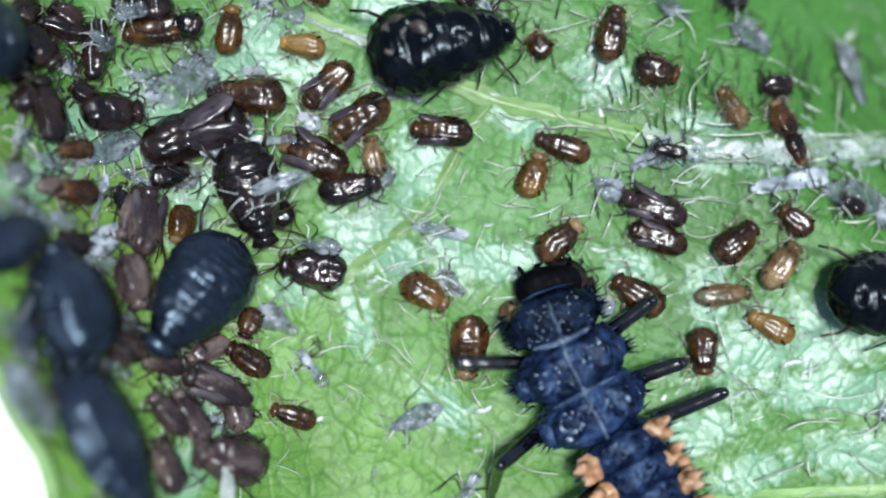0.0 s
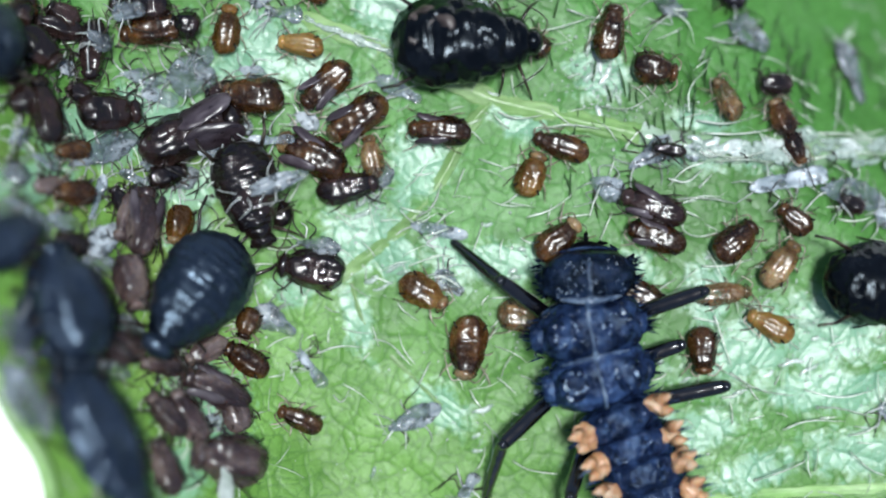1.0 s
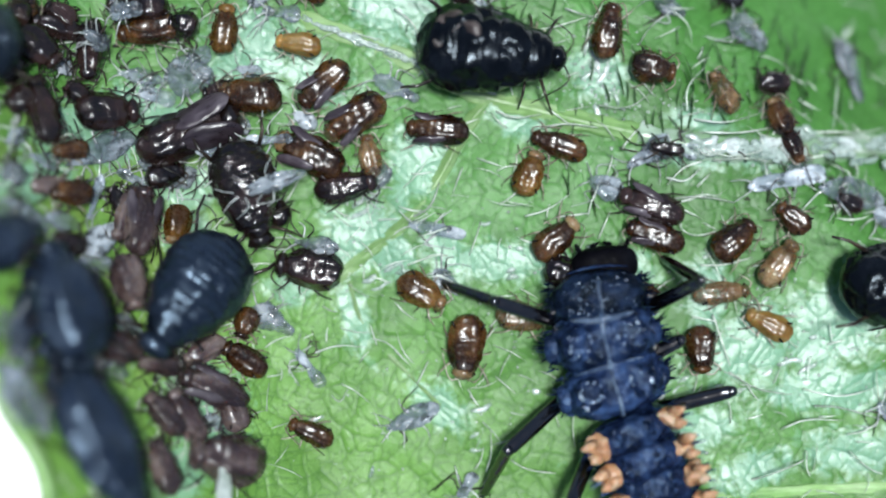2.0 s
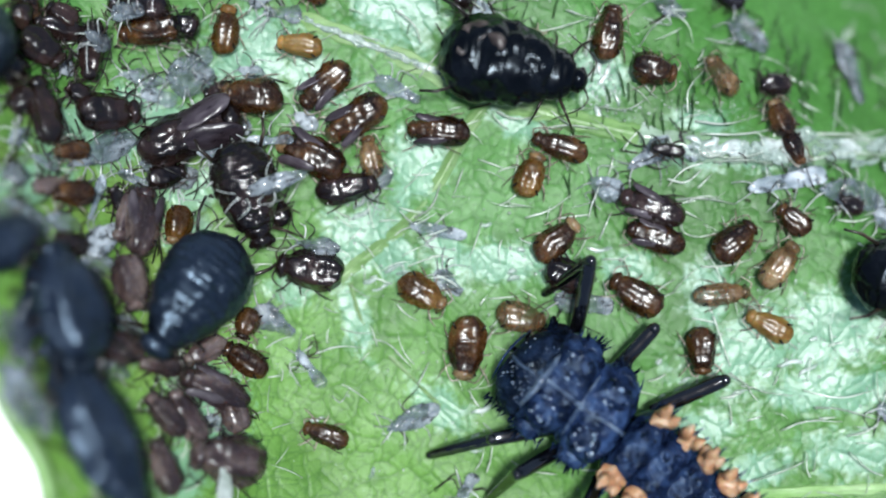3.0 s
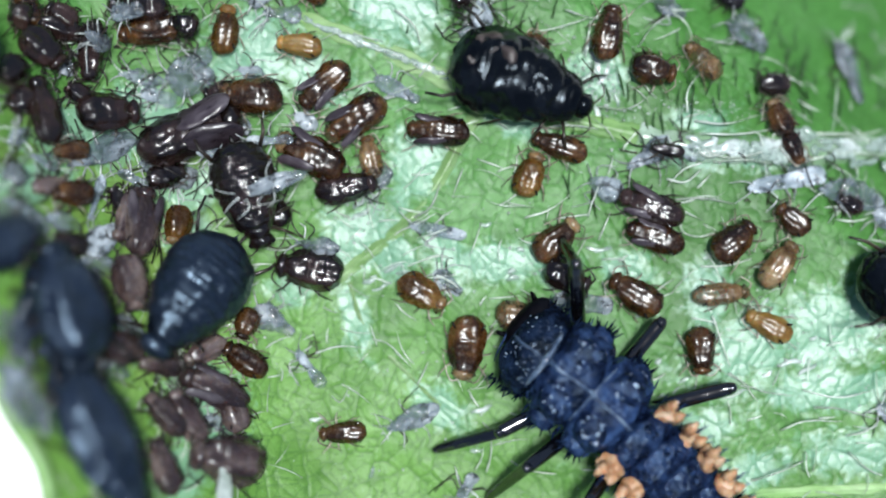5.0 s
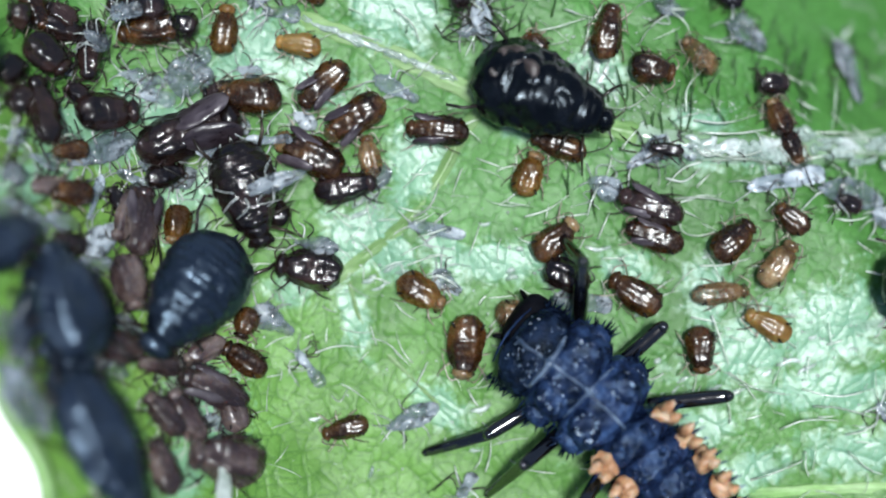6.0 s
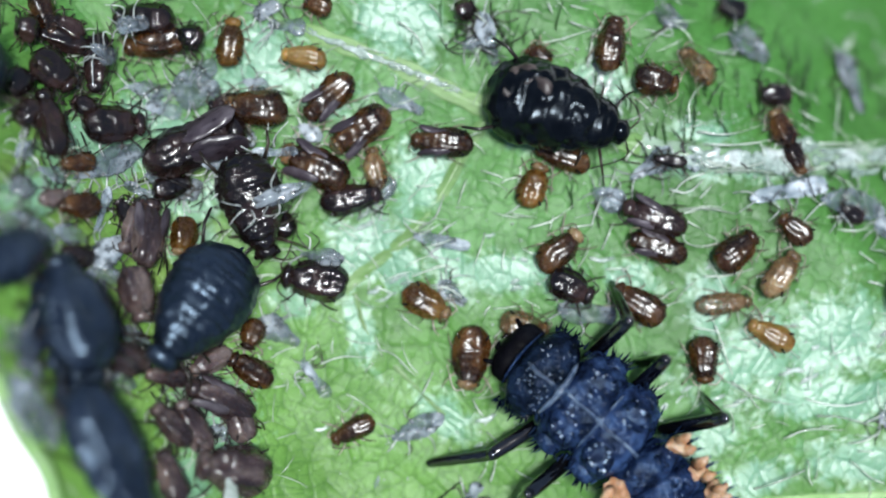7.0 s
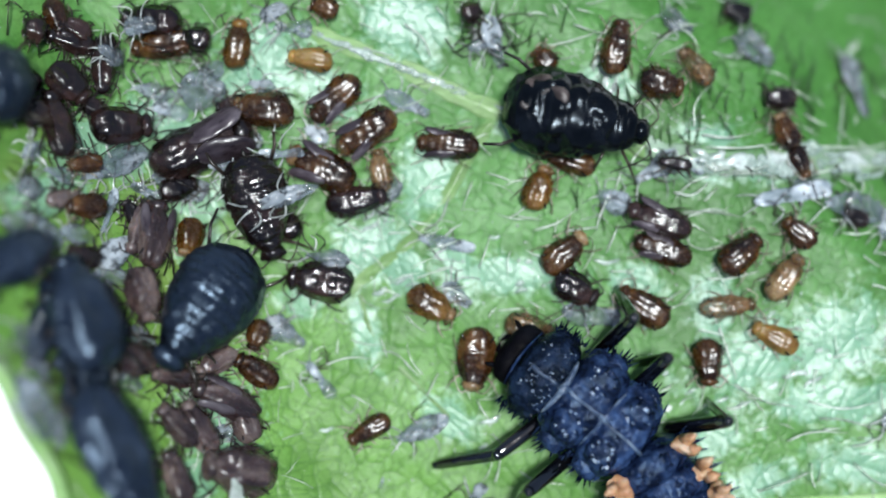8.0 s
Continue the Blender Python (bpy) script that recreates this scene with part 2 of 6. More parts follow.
# ---- mesh helpers ----
def put(name, verts, faces, material, parent=None, label="", smooth=True):
    """One mesh object; coordinates in millimetres."""
    me = bpy.data.meshes.new(name)
    me.from_pydata([(x * MM, y * MM, z * MM) for x, y, z in verts], [], faces)
    me.polygons.foreach_set("use_smooth", [smooth] * len(me.polygons))
    me.materials.append(material)
    ob = new(name, me)
    ob.parent = parent
    if label:
        tagged(ob, label)
    return ob


def join(*pieces):
    verts, faces = [], []
    for v, f in pieces:
        o = len(verts)
        verts += v
        faces += [tuple(i + o for i in q) for q in f]
    return verts, faces


def loft(rings):
    """Skin over closed rings of equal count, with capped ends."""
    s = len(rings[0])
    verts = [tuple(p) for r in rings for p in r]
    faces = []
    for i in range(len(rings) - 1):
        for j in range(s):
            a, b = i * s + j, i * s + (j + 1) % s
            faces.append((a, b, b + s, a + s))
    faces.append(tuple(range(s - 1, -1, -1)))
    faces.append(tuple((len(rings) - 1) * s + j for j in range(s)))
    return verts, faces


def tube(points, radii, sides=6):
    pts = [Vector(p) for p in points]
    rings = []
    for i, p in enumerate(pts):
        d = (pts[min(i + 1, len(pts) - 1)] - pts[max(i - 1, 0)]).normalized()
        side = d.cross(Vector((0, 0, 1)))
        side = side.normalized() if side.length > 1e-4 else Vector((1, 0, 0))
        up = side.cross(d)
        rings.append([p + radii[i] * (math.cos(a) * side + math.sin(a) * up)
                      for a in (2 * math.pi * j / sides for j in range(sides))])
    return loft(rings)


def bent(points, steps=3):
    """Rounds a polyline's corners by cutting them."""
    pts = [Vector(p) for p in points]
    for _ in range(steps):
        out = [pts[0]]
        for a, b in zip(pts, pts[1:]):
            out += [a.lerp(b, 0.25), a.lerp(b, 0.75)]
        pts = out + [pts[-1]]
    return pts


def ball(c, r, rz=None, u=8, v=6):
    cx, cy, cz = c
    rx, ry, rzz = r if isinstance(r, tuple) else (r, r, r)
    rings = []
    for i in range(v + 1):
        a = math.pi * (0.04 + 0.92 * i / v)
        rings.append([(cx + rx * math.cos(a), cy + ry * math.sin(a) * math.cos(t), cz + rzz * math.sin(a) * math.sin(t))
                      for t in (2 * math.pi * j / u for j in range(u))])
    return loft(rings)


def each(name, pieces, material, parent, label=""):
    """One object for every piece."""
    for v, f in pieces:
        put(name, v, f, material, parent, label)


def cone(base, tip, r, sides=5):
    mid = Vector(base).lerp(Vector(tip), 0.6)
    return tube([base, mid, tip], [r, r * 0.5, r * 0.06], sides)


# ---- the leaf ----
def ground(x, y):
    """Height of the leaf in millimetres: the near margin curls up, the far corner sinks."""
    u, v = -0.9 * x - 0.43 * y, 0.7 * x + 0.7 * y
    up, down = np.clip(u - 2.8, 0.0, 6.0), np.clip(v - 4.2, 0.0, 6.0)
    return 0.30 * up ** 1.7 - 0.26 * down ** 1.4 + 0.05 * np.sin(0.9 * x + 0.5) * np.cos(0.8 * y)


def slope(x, y):
    e = 0.15
    return Vector((-(ground(x + e, y) - ground(x - e, y)) / (2 * e), -(ground(x, y + e) - ground(x, y - e)) / (2 * e), 1)).normalized()


def edge_x(y):
    d = np.maximum(y + 1.97, -3.5)
    return -6.19 - 0.53 * d - np.where(d > 0, 0.03, 0.07) * d * d - 0.04 * np.sin(2.3 * y) - 0.02 * np.sin(5.1 * y + 1)


def cell_relief(x, y, size, seed, wide=0.22):
    """Swollen tissue cells: 0 in the grooves, 1 on top."""
    r = np.random.RandomState(seed)
    n = 256
    jx, jy = r.rand(n, n), r.rand(n, n)
    gx, gy = np.floor(x / size).astype(int), np.floor(y / size).astype(int)
    f1, f2 = np.full(x.shape, 9.0), np.full(x.shape, 9.0)
    for i in (-1, 0, 1):
        for j in (-1, 0, 1):
            cx, cy = gx + i, gy + j
            d = np.hypot(cx + jx[cx % n, cy % n] - x / size, cy + jy[cx % n, cy % n] - y / size)
            f2 = np.minimum(f2, np.maximum(f1, d))
            f1 = np.minimum(f1, d)
    g = np.clip((f2 - f1) / wide, 0, 1)
    return g * g * (3 - 2 * g)


def leaf():
    root = tagged(new("leaf"), "bright green leaf underside with small swollen cells and pale veins", "leaf")
    sx = np.concatenate((np.linspace(0, 0.74, 520), np.linspace(0.745, 1, 40)))
    yy = np.concatenate((np.linspace(-8.5, -4.5, 36, endpoint=False), np.linspace(-4.5, 4.5, 300), np.linspace(4.6, 8.5, 36)))
    s, y = np.meshgrid(sx, yy)
    x0 = edge_x(y)
    x = x0 + s * (12.5 - x0)
    wob = 0.05 * np.sin(3.1 * x + 2 * np.sin(1.7 * y)) * np.sin(2.7 * y + np.sin(2.2 * x))
    cell = cell_relief(x + 0.07 * np.sin(5 * y), y + 0.07 * np.sin(4.4 * x), 0.36, 5, 0.15)
    mid = cell_relief(x + 9 + 0.05 * np.sin(9 * y), y + 0.05 * np.sin(8 * x), 0.23, 6, 0.17)
    small = cell_relief(x + 3 + 0.03 * np.sin(17 * y), y + 0.03 * np.sin(15 * x), 0.11, 8)
    fade = np.clip((x - x0) / 0.8, 0.15, 1)
    z = ground(x, y) + wob * fade + (0.016 * cell + 0.009 * mid + 0.004 * small - 0.025) * fade
    rows, cols = x.shape
    under = z - 0.22 * np.clip((x - x0) / 0.25, 0.0, 1) - 0.05
    v = np.concatenate((np.stack((x, y, z), -1).reshape(-1, 3), np.stack((x, y, under), -1)[::6, ::8].reshape(-1, 3))) * MM
    idx = np.arange(rows * cols).reshape(rows, cols)
    top = np.stack((idx[:-1, :-1], idx[:-1, 1:], idx[1:, 1:], idx[1:, :-1]), -1).reshape(-1, 4)
    r2, c2 = len(range(0, rows, 6)), len(range(0, cols, 8))
    low = rows * cols + np.arange(r2 * c2).reshape(r2, c2)
    bottom = np.stack((low[:-1, :-1], low[1:, :-1], low[1:, 1:], low[:-1, 1:]), -1).reshape(-1, 4)
    me = bpy.data.meshes.new("blade")
    me.from_pydata(v.tolist(), [], np.concatenate((top, bottom)).tolist())
    me.polygons.foreach_set("use_smooth", [True] * len(me.polygons))
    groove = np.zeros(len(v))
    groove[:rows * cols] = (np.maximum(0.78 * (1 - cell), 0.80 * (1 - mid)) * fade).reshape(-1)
    yellowed = np.zeros(len(v))
    yellowed[:rows * cols] = (np.clip((-3.0 - x + 0.2 * y) / 1.6, 0, 1) * np.clip((x - x0 - 0.8) / 1.2, 0, 1) * np.clip(1.0 - 0.4 * (y - 0.8), 0.2, 1)).reshape(-1)
    paleness = np.zeros(len(v))
    paleness[:rows * cols] = np.clip(0.55 - 0.07 * x - 0.10 * y - 0.22 * np.clip((y - 1.0) / 2.0, 0, 1) * np.clip((-2.0 - x) / 2.0, 0, 1) + 0.28 * np.clip((x - 4.6) / 2.2, 0, 1), 0, 1).reshape(-1)
    # where the painted sheen and its coat lie on the blade
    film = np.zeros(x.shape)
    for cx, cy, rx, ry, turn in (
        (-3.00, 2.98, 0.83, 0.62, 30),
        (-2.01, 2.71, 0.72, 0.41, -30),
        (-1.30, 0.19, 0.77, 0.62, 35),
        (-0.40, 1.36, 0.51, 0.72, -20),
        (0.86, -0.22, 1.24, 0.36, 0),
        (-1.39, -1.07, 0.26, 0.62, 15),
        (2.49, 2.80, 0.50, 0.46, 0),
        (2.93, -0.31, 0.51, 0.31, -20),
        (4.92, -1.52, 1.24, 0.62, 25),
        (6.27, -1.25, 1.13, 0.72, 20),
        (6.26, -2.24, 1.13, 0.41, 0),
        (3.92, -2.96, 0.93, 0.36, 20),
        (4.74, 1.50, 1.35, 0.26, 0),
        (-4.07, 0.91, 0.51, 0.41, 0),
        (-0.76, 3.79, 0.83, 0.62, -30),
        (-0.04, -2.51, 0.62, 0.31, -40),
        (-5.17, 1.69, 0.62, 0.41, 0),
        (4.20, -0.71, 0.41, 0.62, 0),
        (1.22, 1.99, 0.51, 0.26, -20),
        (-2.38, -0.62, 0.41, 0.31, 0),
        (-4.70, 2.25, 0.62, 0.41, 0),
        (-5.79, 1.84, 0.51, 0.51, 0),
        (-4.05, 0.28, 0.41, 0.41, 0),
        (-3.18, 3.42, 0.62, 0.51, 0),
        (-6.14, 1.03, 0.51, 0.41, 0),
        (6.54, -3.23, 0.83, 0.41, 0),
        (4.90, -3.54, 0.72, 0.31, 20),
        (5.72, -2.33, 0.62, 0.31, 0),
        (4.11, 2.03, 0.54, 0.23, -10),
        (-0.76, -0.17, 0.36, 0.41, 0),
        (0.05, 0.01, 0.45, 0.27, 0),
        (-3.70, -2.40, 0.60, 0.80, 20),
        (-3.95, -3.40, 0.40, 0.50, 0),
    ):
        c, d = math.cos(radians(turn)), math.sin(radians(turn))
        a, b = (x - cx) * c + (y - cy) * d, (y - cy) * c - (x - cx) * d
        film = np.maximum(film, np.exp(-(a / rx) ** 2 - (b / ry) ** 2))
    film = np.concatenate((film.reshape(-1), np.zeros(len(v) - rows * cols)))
    for key, values in (("groove", groove), ("yellowed", yellowed), ("film", film), ("paleness", paleness)):
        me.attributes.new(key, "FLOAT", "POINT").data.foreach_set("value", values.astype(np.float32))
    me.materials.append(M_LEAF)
    blade = new("blade", me)
    blade.parent = root
    # rolled margin
    ys = np.linspace(-8.4, 8.4, 90)
    pts = [(edge_x(q) + 0.03, q, ground(edge_x(q), q) - 0.05) for q in ys]
    put("margin", *tube(pts, [0.13] * len(pts), 8), M_VEIN, root, "smooth pale green leaf margin")
    for way, r0, r1 in (
            ([(-2.82, 3.83), (-2.01, 3.56), (-0.76, 3.11), (0.59, 2.40), (1.76, 2.12), (3.11, 1.81)], 0.14, 0.17),
            ([(3.11, 1.81), (4.20, 1.56), (5.60, 1.57), (7.83, 1.62)], 0.17, 0.28),
            ([(-1.93, -0.71), (-1.30, -0.17), (-0.58, 0.37), (-0.08, 1.00), (0.41, 1.99), (0.77, 2.35)], 0.09, 0.11),
            ([(-1.48, -0.53), (-1.30, -1.25), (-0.58, -1.97), (-0.04, -2.51)], 0.04, 0.03),
            ([(3.56, -4.08), (5.08, -3.87), (7.54, -3.80)], 0.10, 0.08),
    ):
        line = bent([(a, b, 0) for a, b in way], 3)
        pts = [(q.x, q.y, ground(q.x, q.y) + 0.0) for q in line]
        rad = [r0 + (r1 - r0) * i / (len(pts) - 1) for i in range(len(pts))]
        rings = []
        for i, (q, rr) in enumerate(zip(pts, rad)):
            d = (Vector(pts[min(i + 1, len(pts) - 1)]) - Vector(pts[max(i - 1, 0)])).normalized()
            side = Vector((d.y, -d.x, 0)).normalized()
            lump = 1 + 0.12 * math.sin(i * 1.9) + 0.08 * math.sin(i * 0.7 + 1)
            rings.append([Vector(q) + side * rr * lump * math.cos(a) + Vector((0, 0, 1)) * ((0.30 * math.copysign(abs(math.sin(a)) ** 0.6, math.sin(a)) + 0.16 * max(0.0, math.sin(a)) ** 24) * rr * lump - 0.005)
                          for a in (2 * math.pi * j / 28 for j in range(28))])
        put("vein", *loft(rings), M_GLOSSY_VEIN if r1 > 0.2 else M_VEIN, root, "raised pale green vein")
    return root


leaf()
sheet = put("backdrop", [(-200, -200, -40), (200, -200, -40), (200, 200, -40), (-200, 200, -40)], [(0, 1, 2, 3)], M_BACK)
tagged(sheet, "plain bright white distance below the leaf edge", "backdrop", kind="structure")


def thing(name, label, category, x, y, turn, lift=0.0, group=""):
    """An empty on the leaf at x, y (millimetres), turned by turn degrees and laid along the slope."""
    ob = tagged(new(name), label, category, group)
    ob.matrix_basis = seat(x, y, turn, lift)
    return ob


def seat(x, y, turn, lift=0.0):
    nrm = slope(x, y)
    tilt = Vector((0, 0, 1)).rotation_difference(nrm).to_matrix().to_4x4()
    return Matrix.Translation((x * MM, y * MM, (ground(x, y) + lift) * MM)) @ tilt @ pose(0, 0, 0, 0, 0, turn)


# ---- aphids ----
def pillow(length, width, height, nu=26, nv=30, p=2.6, e=0.5, off=0.0, lump=0.04, taper=0.0):
    """A rounded body ring along x with a domed back."""
    rings = []
    for i in range(nu + 1):
        u = -1 + 2 * i / nu
        k = max(0.02, 1 - abs(u) ** p) ** e
        ring = []
        for j in range(nv):
            a = 2 * math.pi * j / nv
            c, s = math.cos(a), math.sin(a)
            y = 0.5 * width * (1 + taper * u) * k * math.copysign(abs(c) ** 0.85, c)
            z = 0.5 * height * k ** 0.7 * s
            q = Vector((0.5 * length * u * (1 + 0.06 * math.cos(a) ** 2), y, z))
            q += lump * noise.noise_vector(Vector((q.x * 3 + off, q.y * 3, q.z * 3))) + 0.35 * lump * noise.noise_vector(Vector((q.x * 9 + off, q.y * 9, q.z * 9)))
            ring.append(q)
        rings.append(ring)
    return loft(rings)


def hull(length, width, height, z, profile, rings=26, sides=18, grooves=7, depth=0.05, rnd=None, rough=0.0, keel=0.0, crest=0.0, ribs=0.0):
    """A body along x; profile gives the half width (0..1) at u from 0 (tail) to 1 (head). ribs: rounded cross bars over the back."""
    off = rnd.uniform(0, 50) if rnd else 0.0
    out = []
    for i in range(rings + 1):
        u = i / rings
        cut = 1 - depth * max(0.0, math.cos(2 * math.pi * grooves * u)) ** 4
        ring = []
        for j in range(sides):
            a = 2 * math.pi * j / sides
            w, h = 0.5 * width * profile(u) * cut, 0.5 * height * profile(u) ** 0.8 * cut
            ridge = 1.0 + keel * math.cos(6 * a) * max(0.0, math.sin(a)) + crest * math.exp(-((a - 0.5 * math.pi) / 0.08) ** 2)
            if ribs:
                patch = 0.65 + 1.0 * noise.noise(Vector((u * 5 + off, 1.6 * a, off)))
                ridge += ribs * patch * math.cos(2 * math.pi * (grooves + 4) * u + 1.2 * math.cos(a) + 1.5 * noise.noise(Vector((u * 3, 2 * a, off)))) * max(0.0, math.sin(a)) ** 0.7
            q = Vector(((u - 0.5) * length, w * math.cos(a) * ridge, z + h * math.sin(a) * ridge))
            if rough:
                q += rough * (0.75 * noise.noise_vector(Vector((q.x * 4.0 + off, q.y * 4.0, q.z * 4.0))) + 0.5 * noise.noise_vector(Vector((q.x * 10 + off, q.y * 10, q.z * 10))))
            ring.append(q)
        out.append(ring)
    return loft(out)


def drop(u):
    """A deep round abdomen drawn out evenly into a narrow head end."""
    if u < 0.34:
        return max(0.06, (1 - ((0.34 - u) / 0.345) ** 2.3) ** 0.5)
    t = (u - 0.34) / 0.66
    return max(0.12, (1 - 0.48 * t ** 2.2) * (1 - max(0.0, (t - 0.86) / 0.14) ** 2.0 * 0.6))


def pear(u):
    """Wide rounded abdomen tapering to a blunt head."""
    if u < 0.38:
        return max(0.06, (1 - ((0.38 - u) / 0.385) ** 2.2) ** 0.5)
    t = (u - 0.38) / 0.62
    return max(0.14, (1 - 0.52 * t ** 1.7) * (1 - max(0.0, (t - 0.82) / 0.18) ** 2.2 * 0.75))


def egg(u):
    """A plump abdomen with hardly any taper."""
    return max(0.06, max(0.0, 1 - abs(2 * u - 1.0) ** 2.5) ** 0.5 * (1 - 0.16 * u * u))


def oval(u):
    """A blunt oval, a little narrower towards the head."""
    return max(0.10, max(0.0, 1 - abs(2 * u - 0.97) ** 2.7) ** 0.5 * (1 - 0.24 * u * u))


def limb(name, hip, knee, foot, r, material, parent):
    """A leg whose origin is at the hip."""
    h = Vector(hip)
    pts = bent([(0, 0, 0), Vector(knee) - h, Vector(foot) - h], 2)
    n = len(pts) - 1
    rad = [r * (1.15 - 0.75 * i / n) for i in range(n + 1)]
    ob = put(name, *tube(pts, rad, 6), material, parent)
    ob.location = h * MM
    return ob


TONES = {
    "amber": (M_AMBER, M_PALE_LIMB, "glossy amber brown"), "orange": (M_ORANGE, M_PALE_LIMB, "small orange"),
    "brown": (M_BROWN, M_PALE_LIMB, "glossy reddish brown"), "dark": (M_DARK, M_LIMB, "shiny dark brown"),
    "purple": (M_PURPLE, M_LIMB, "dull purplish brown"), "pale": (M_PALE, M_PALE_LIMB, "pale translucent brown"), "slate": (M_HAZED, M_LIMB, "dull slate grey"),
}


def nymph(x, y, turn, length, width, tone, seed, lift=0.0, note="", shape=None, pads=False):
    rnd = random.Random(seed)
    skin, leg_skin, words = TONES[tone]
    ob = thing("aphid_nymph", words + " aphid nymph " + (note or "standing on the green leaf"), "aphid", x, y, turn, lift, "aphid nymphs of the colony")
    h = width * rnd.uniform(0.62, 0.76)
    z = 0.5 * h + 0.03
    form = shape or (pear if rnd.random() < 0.35 else oval)
    put("body", *hull(length * 0.92, width, h, z, form, 40, 32, rnd.choice((6, 7, 8)), 0.009, rnd, 0.066 * width, 0.11, 0.0, 0.007), skin, ob).location.x = -0.03 * length * MM
    put("head", *ball((length * 0.40, 0, z), (length * 0.11, width * 0.30, h * 0.36), u=14, v=9), M_PALE if tone in ("brown", "amber") and rnd.random() < 0.4 else skin, ob)
    if pads:
        for s in (-1, 1):
            big = length > 1.5
            v, f = pillow(length * (0.54 if big else 0.52), width * (0.54 if big else 0.30), h * (0.26 if big else 0.20), 20, 14, off=seed + s, lump=0.03)
            pad = put("wing_pad", v, f, M_WING_PAD, ob, "greyish folded wing pad")
            pad.matrix_basis = pose((0.20 if big else 0.12) * length * MM, s * width * (0.26 if big else 0.34) * MM, (z + (0.40 if big else 0.30) * h) * MM, -s * 34, 4, s * 9)
    for s in (-1, 1):
        put("eye", *ball((length * 0.41, s * width * 0.28, z + 0.01), 0.022), M_EYE, ob)
        reach = rnd.uniform(0.75, 1.1)
        tip = (length * rnd.uniform(-0.1, 0.35), s * (width * 0.46 + 0.08 * reach), z * rnd.uniform(0.6, 1.4))
        put("antenna", *antenna((length * 0.5, s * width * 0.12, z), (length * 0.54, s * width * 0.36, z + 0.05), tip), leg_skin, ob)
        put("cornicle", *tube([(-length * 0.27, s * width * 0.33, z + h * 0.3), (-length * 0.36, s * width * 0.42, z + h * 0.40)], [0.02, 0.014], 6), M_DARK, ob)
        for bx, dx in ((0.24, 0.30), (0.12, -0.05), (0.02, -0.42)):
            k = rnd.uniform(0.8, 1.2)
            hip = (length * bx, s * width * 0.3, z * 0.6)
            knee = (length * (bx + dx * 0.5 * k), s * (width * 0.5 + 0.04 * k), z * rnd.uniform(0.8, 1.2))
            foot = (length * (bx + dx * k), s * (width * 0.5 + 0.10 * k), 0.0)
            limb("leg", hip, knee, foot, 0.018, leg_skin, ob)
    return ob


def antenna(a, b, c):
    pts = bent([a, b, c], 2)
    n = len(pts) - 1
    return tube(pts, [0.017 - 0.010 * i / n for i in range(n + 1)], 5)


def adult(x, y, turn, length, width, seed, skin=None, lift=0.0, note="standing on the leaf", words="plump shiny black adult aphid"):
    rnd = random.Random(seed)
    skin = skin or M_BLACK
    ob = thing("adult_aphid", words + " " + note, "aphid", x, y, turn, lift, "adult black aphids")
    flat = skin is M_NAVY or skin is M_HAZED
    h = width * (0.64 if flat else 0.80)
    z = 0.5 * h + (0.22 if flat else 0.12)
    dull, navy, black = skin is M_HAZED, skin is M_NAVY, skin is M_BLACK
    form = egg if dull else drop if black else pear
    belly = put("abdomen", *hull(length * 0.84, width, h, z, form, 72, 56, 9 if not dull else 7, 0.012, rnd, 0.05 if dull else 0.075 if black else 0.045, 0.085 if dull else 0.035 if navy else 0.03,
                         0.10 if navy else 0.06 if dull else 0.015, 0.020 if navy else 0.024 if skin is M_DARK else 0.012 if dull else 0.003), skin, ob)
    belly.location.x = -0.07 * length * MM
    belly.rotation_euler.y = radians(-10) if black else 0.0
    slim, nose = (0.66, 0.09) if black else (0.56, 0.0)
    put("thorax", *hull(length * 0.32, width * slim, h * 0.62, z * 0.98, oval, 28, 28, 3, 0.05, rnd, 0.03, 0.03, 0.0, 0.02), skin, ob).location = (0.27 * length * MM, 0, nose * MM)
    put("head", *ball((length * 0.43, 0, z * 0.92 + nose), (length * 0.075, width * (0.15 if black else 0.20), h * 0.22), u=16, v=10), skin, ob)
    put("cauda", *cone((-length * 0.46, 0, z), (-length * 0.55, 0, z + 0.05), 0.07, 8), skin, ob)
    for s in (-1, 1):
        put("eye", *ball((length * 0.45, s * width * (0.12 if black else 0.17), z * 0.97 + nose), 0.045, u=10, v=8), M_EYE, ob)
        put("cornicle", *tube([(-length * 0.36, s * width * 0.36, z), (-length * 0.50, s * width * 0.50, z + 0.03), (-length * 0.62, s * width * 0.54, z + 0.05)], [0.034, 0.028, 0.022], 8), M_LIMB, ob)
        put("antenna", *antenna((length * 0.49, s * 0.08, z), (length * 0.56, s * width * 0.26, z + 0.12), (length * 0.30, s * width * 0.52, z * 0.8)), M_LIMB, ob)
        for bx, dx in ((0.34, 0.16), (0.24, -0.05), (0.14, -0.40)):
            k = rnd.uniform(0.85, 1.1)
            limb("leg", (length * bx, s * width * 0.2, z * 0.6), (length * (bx + dx * 0.5), s * width * (0.38 + 0.06 * k), z * 0.75),
                 (length * (bx + dx), s * width * (0.42 + 0.15 * k), 0.0), 0.028, M_LIMB, ob)
    return ob


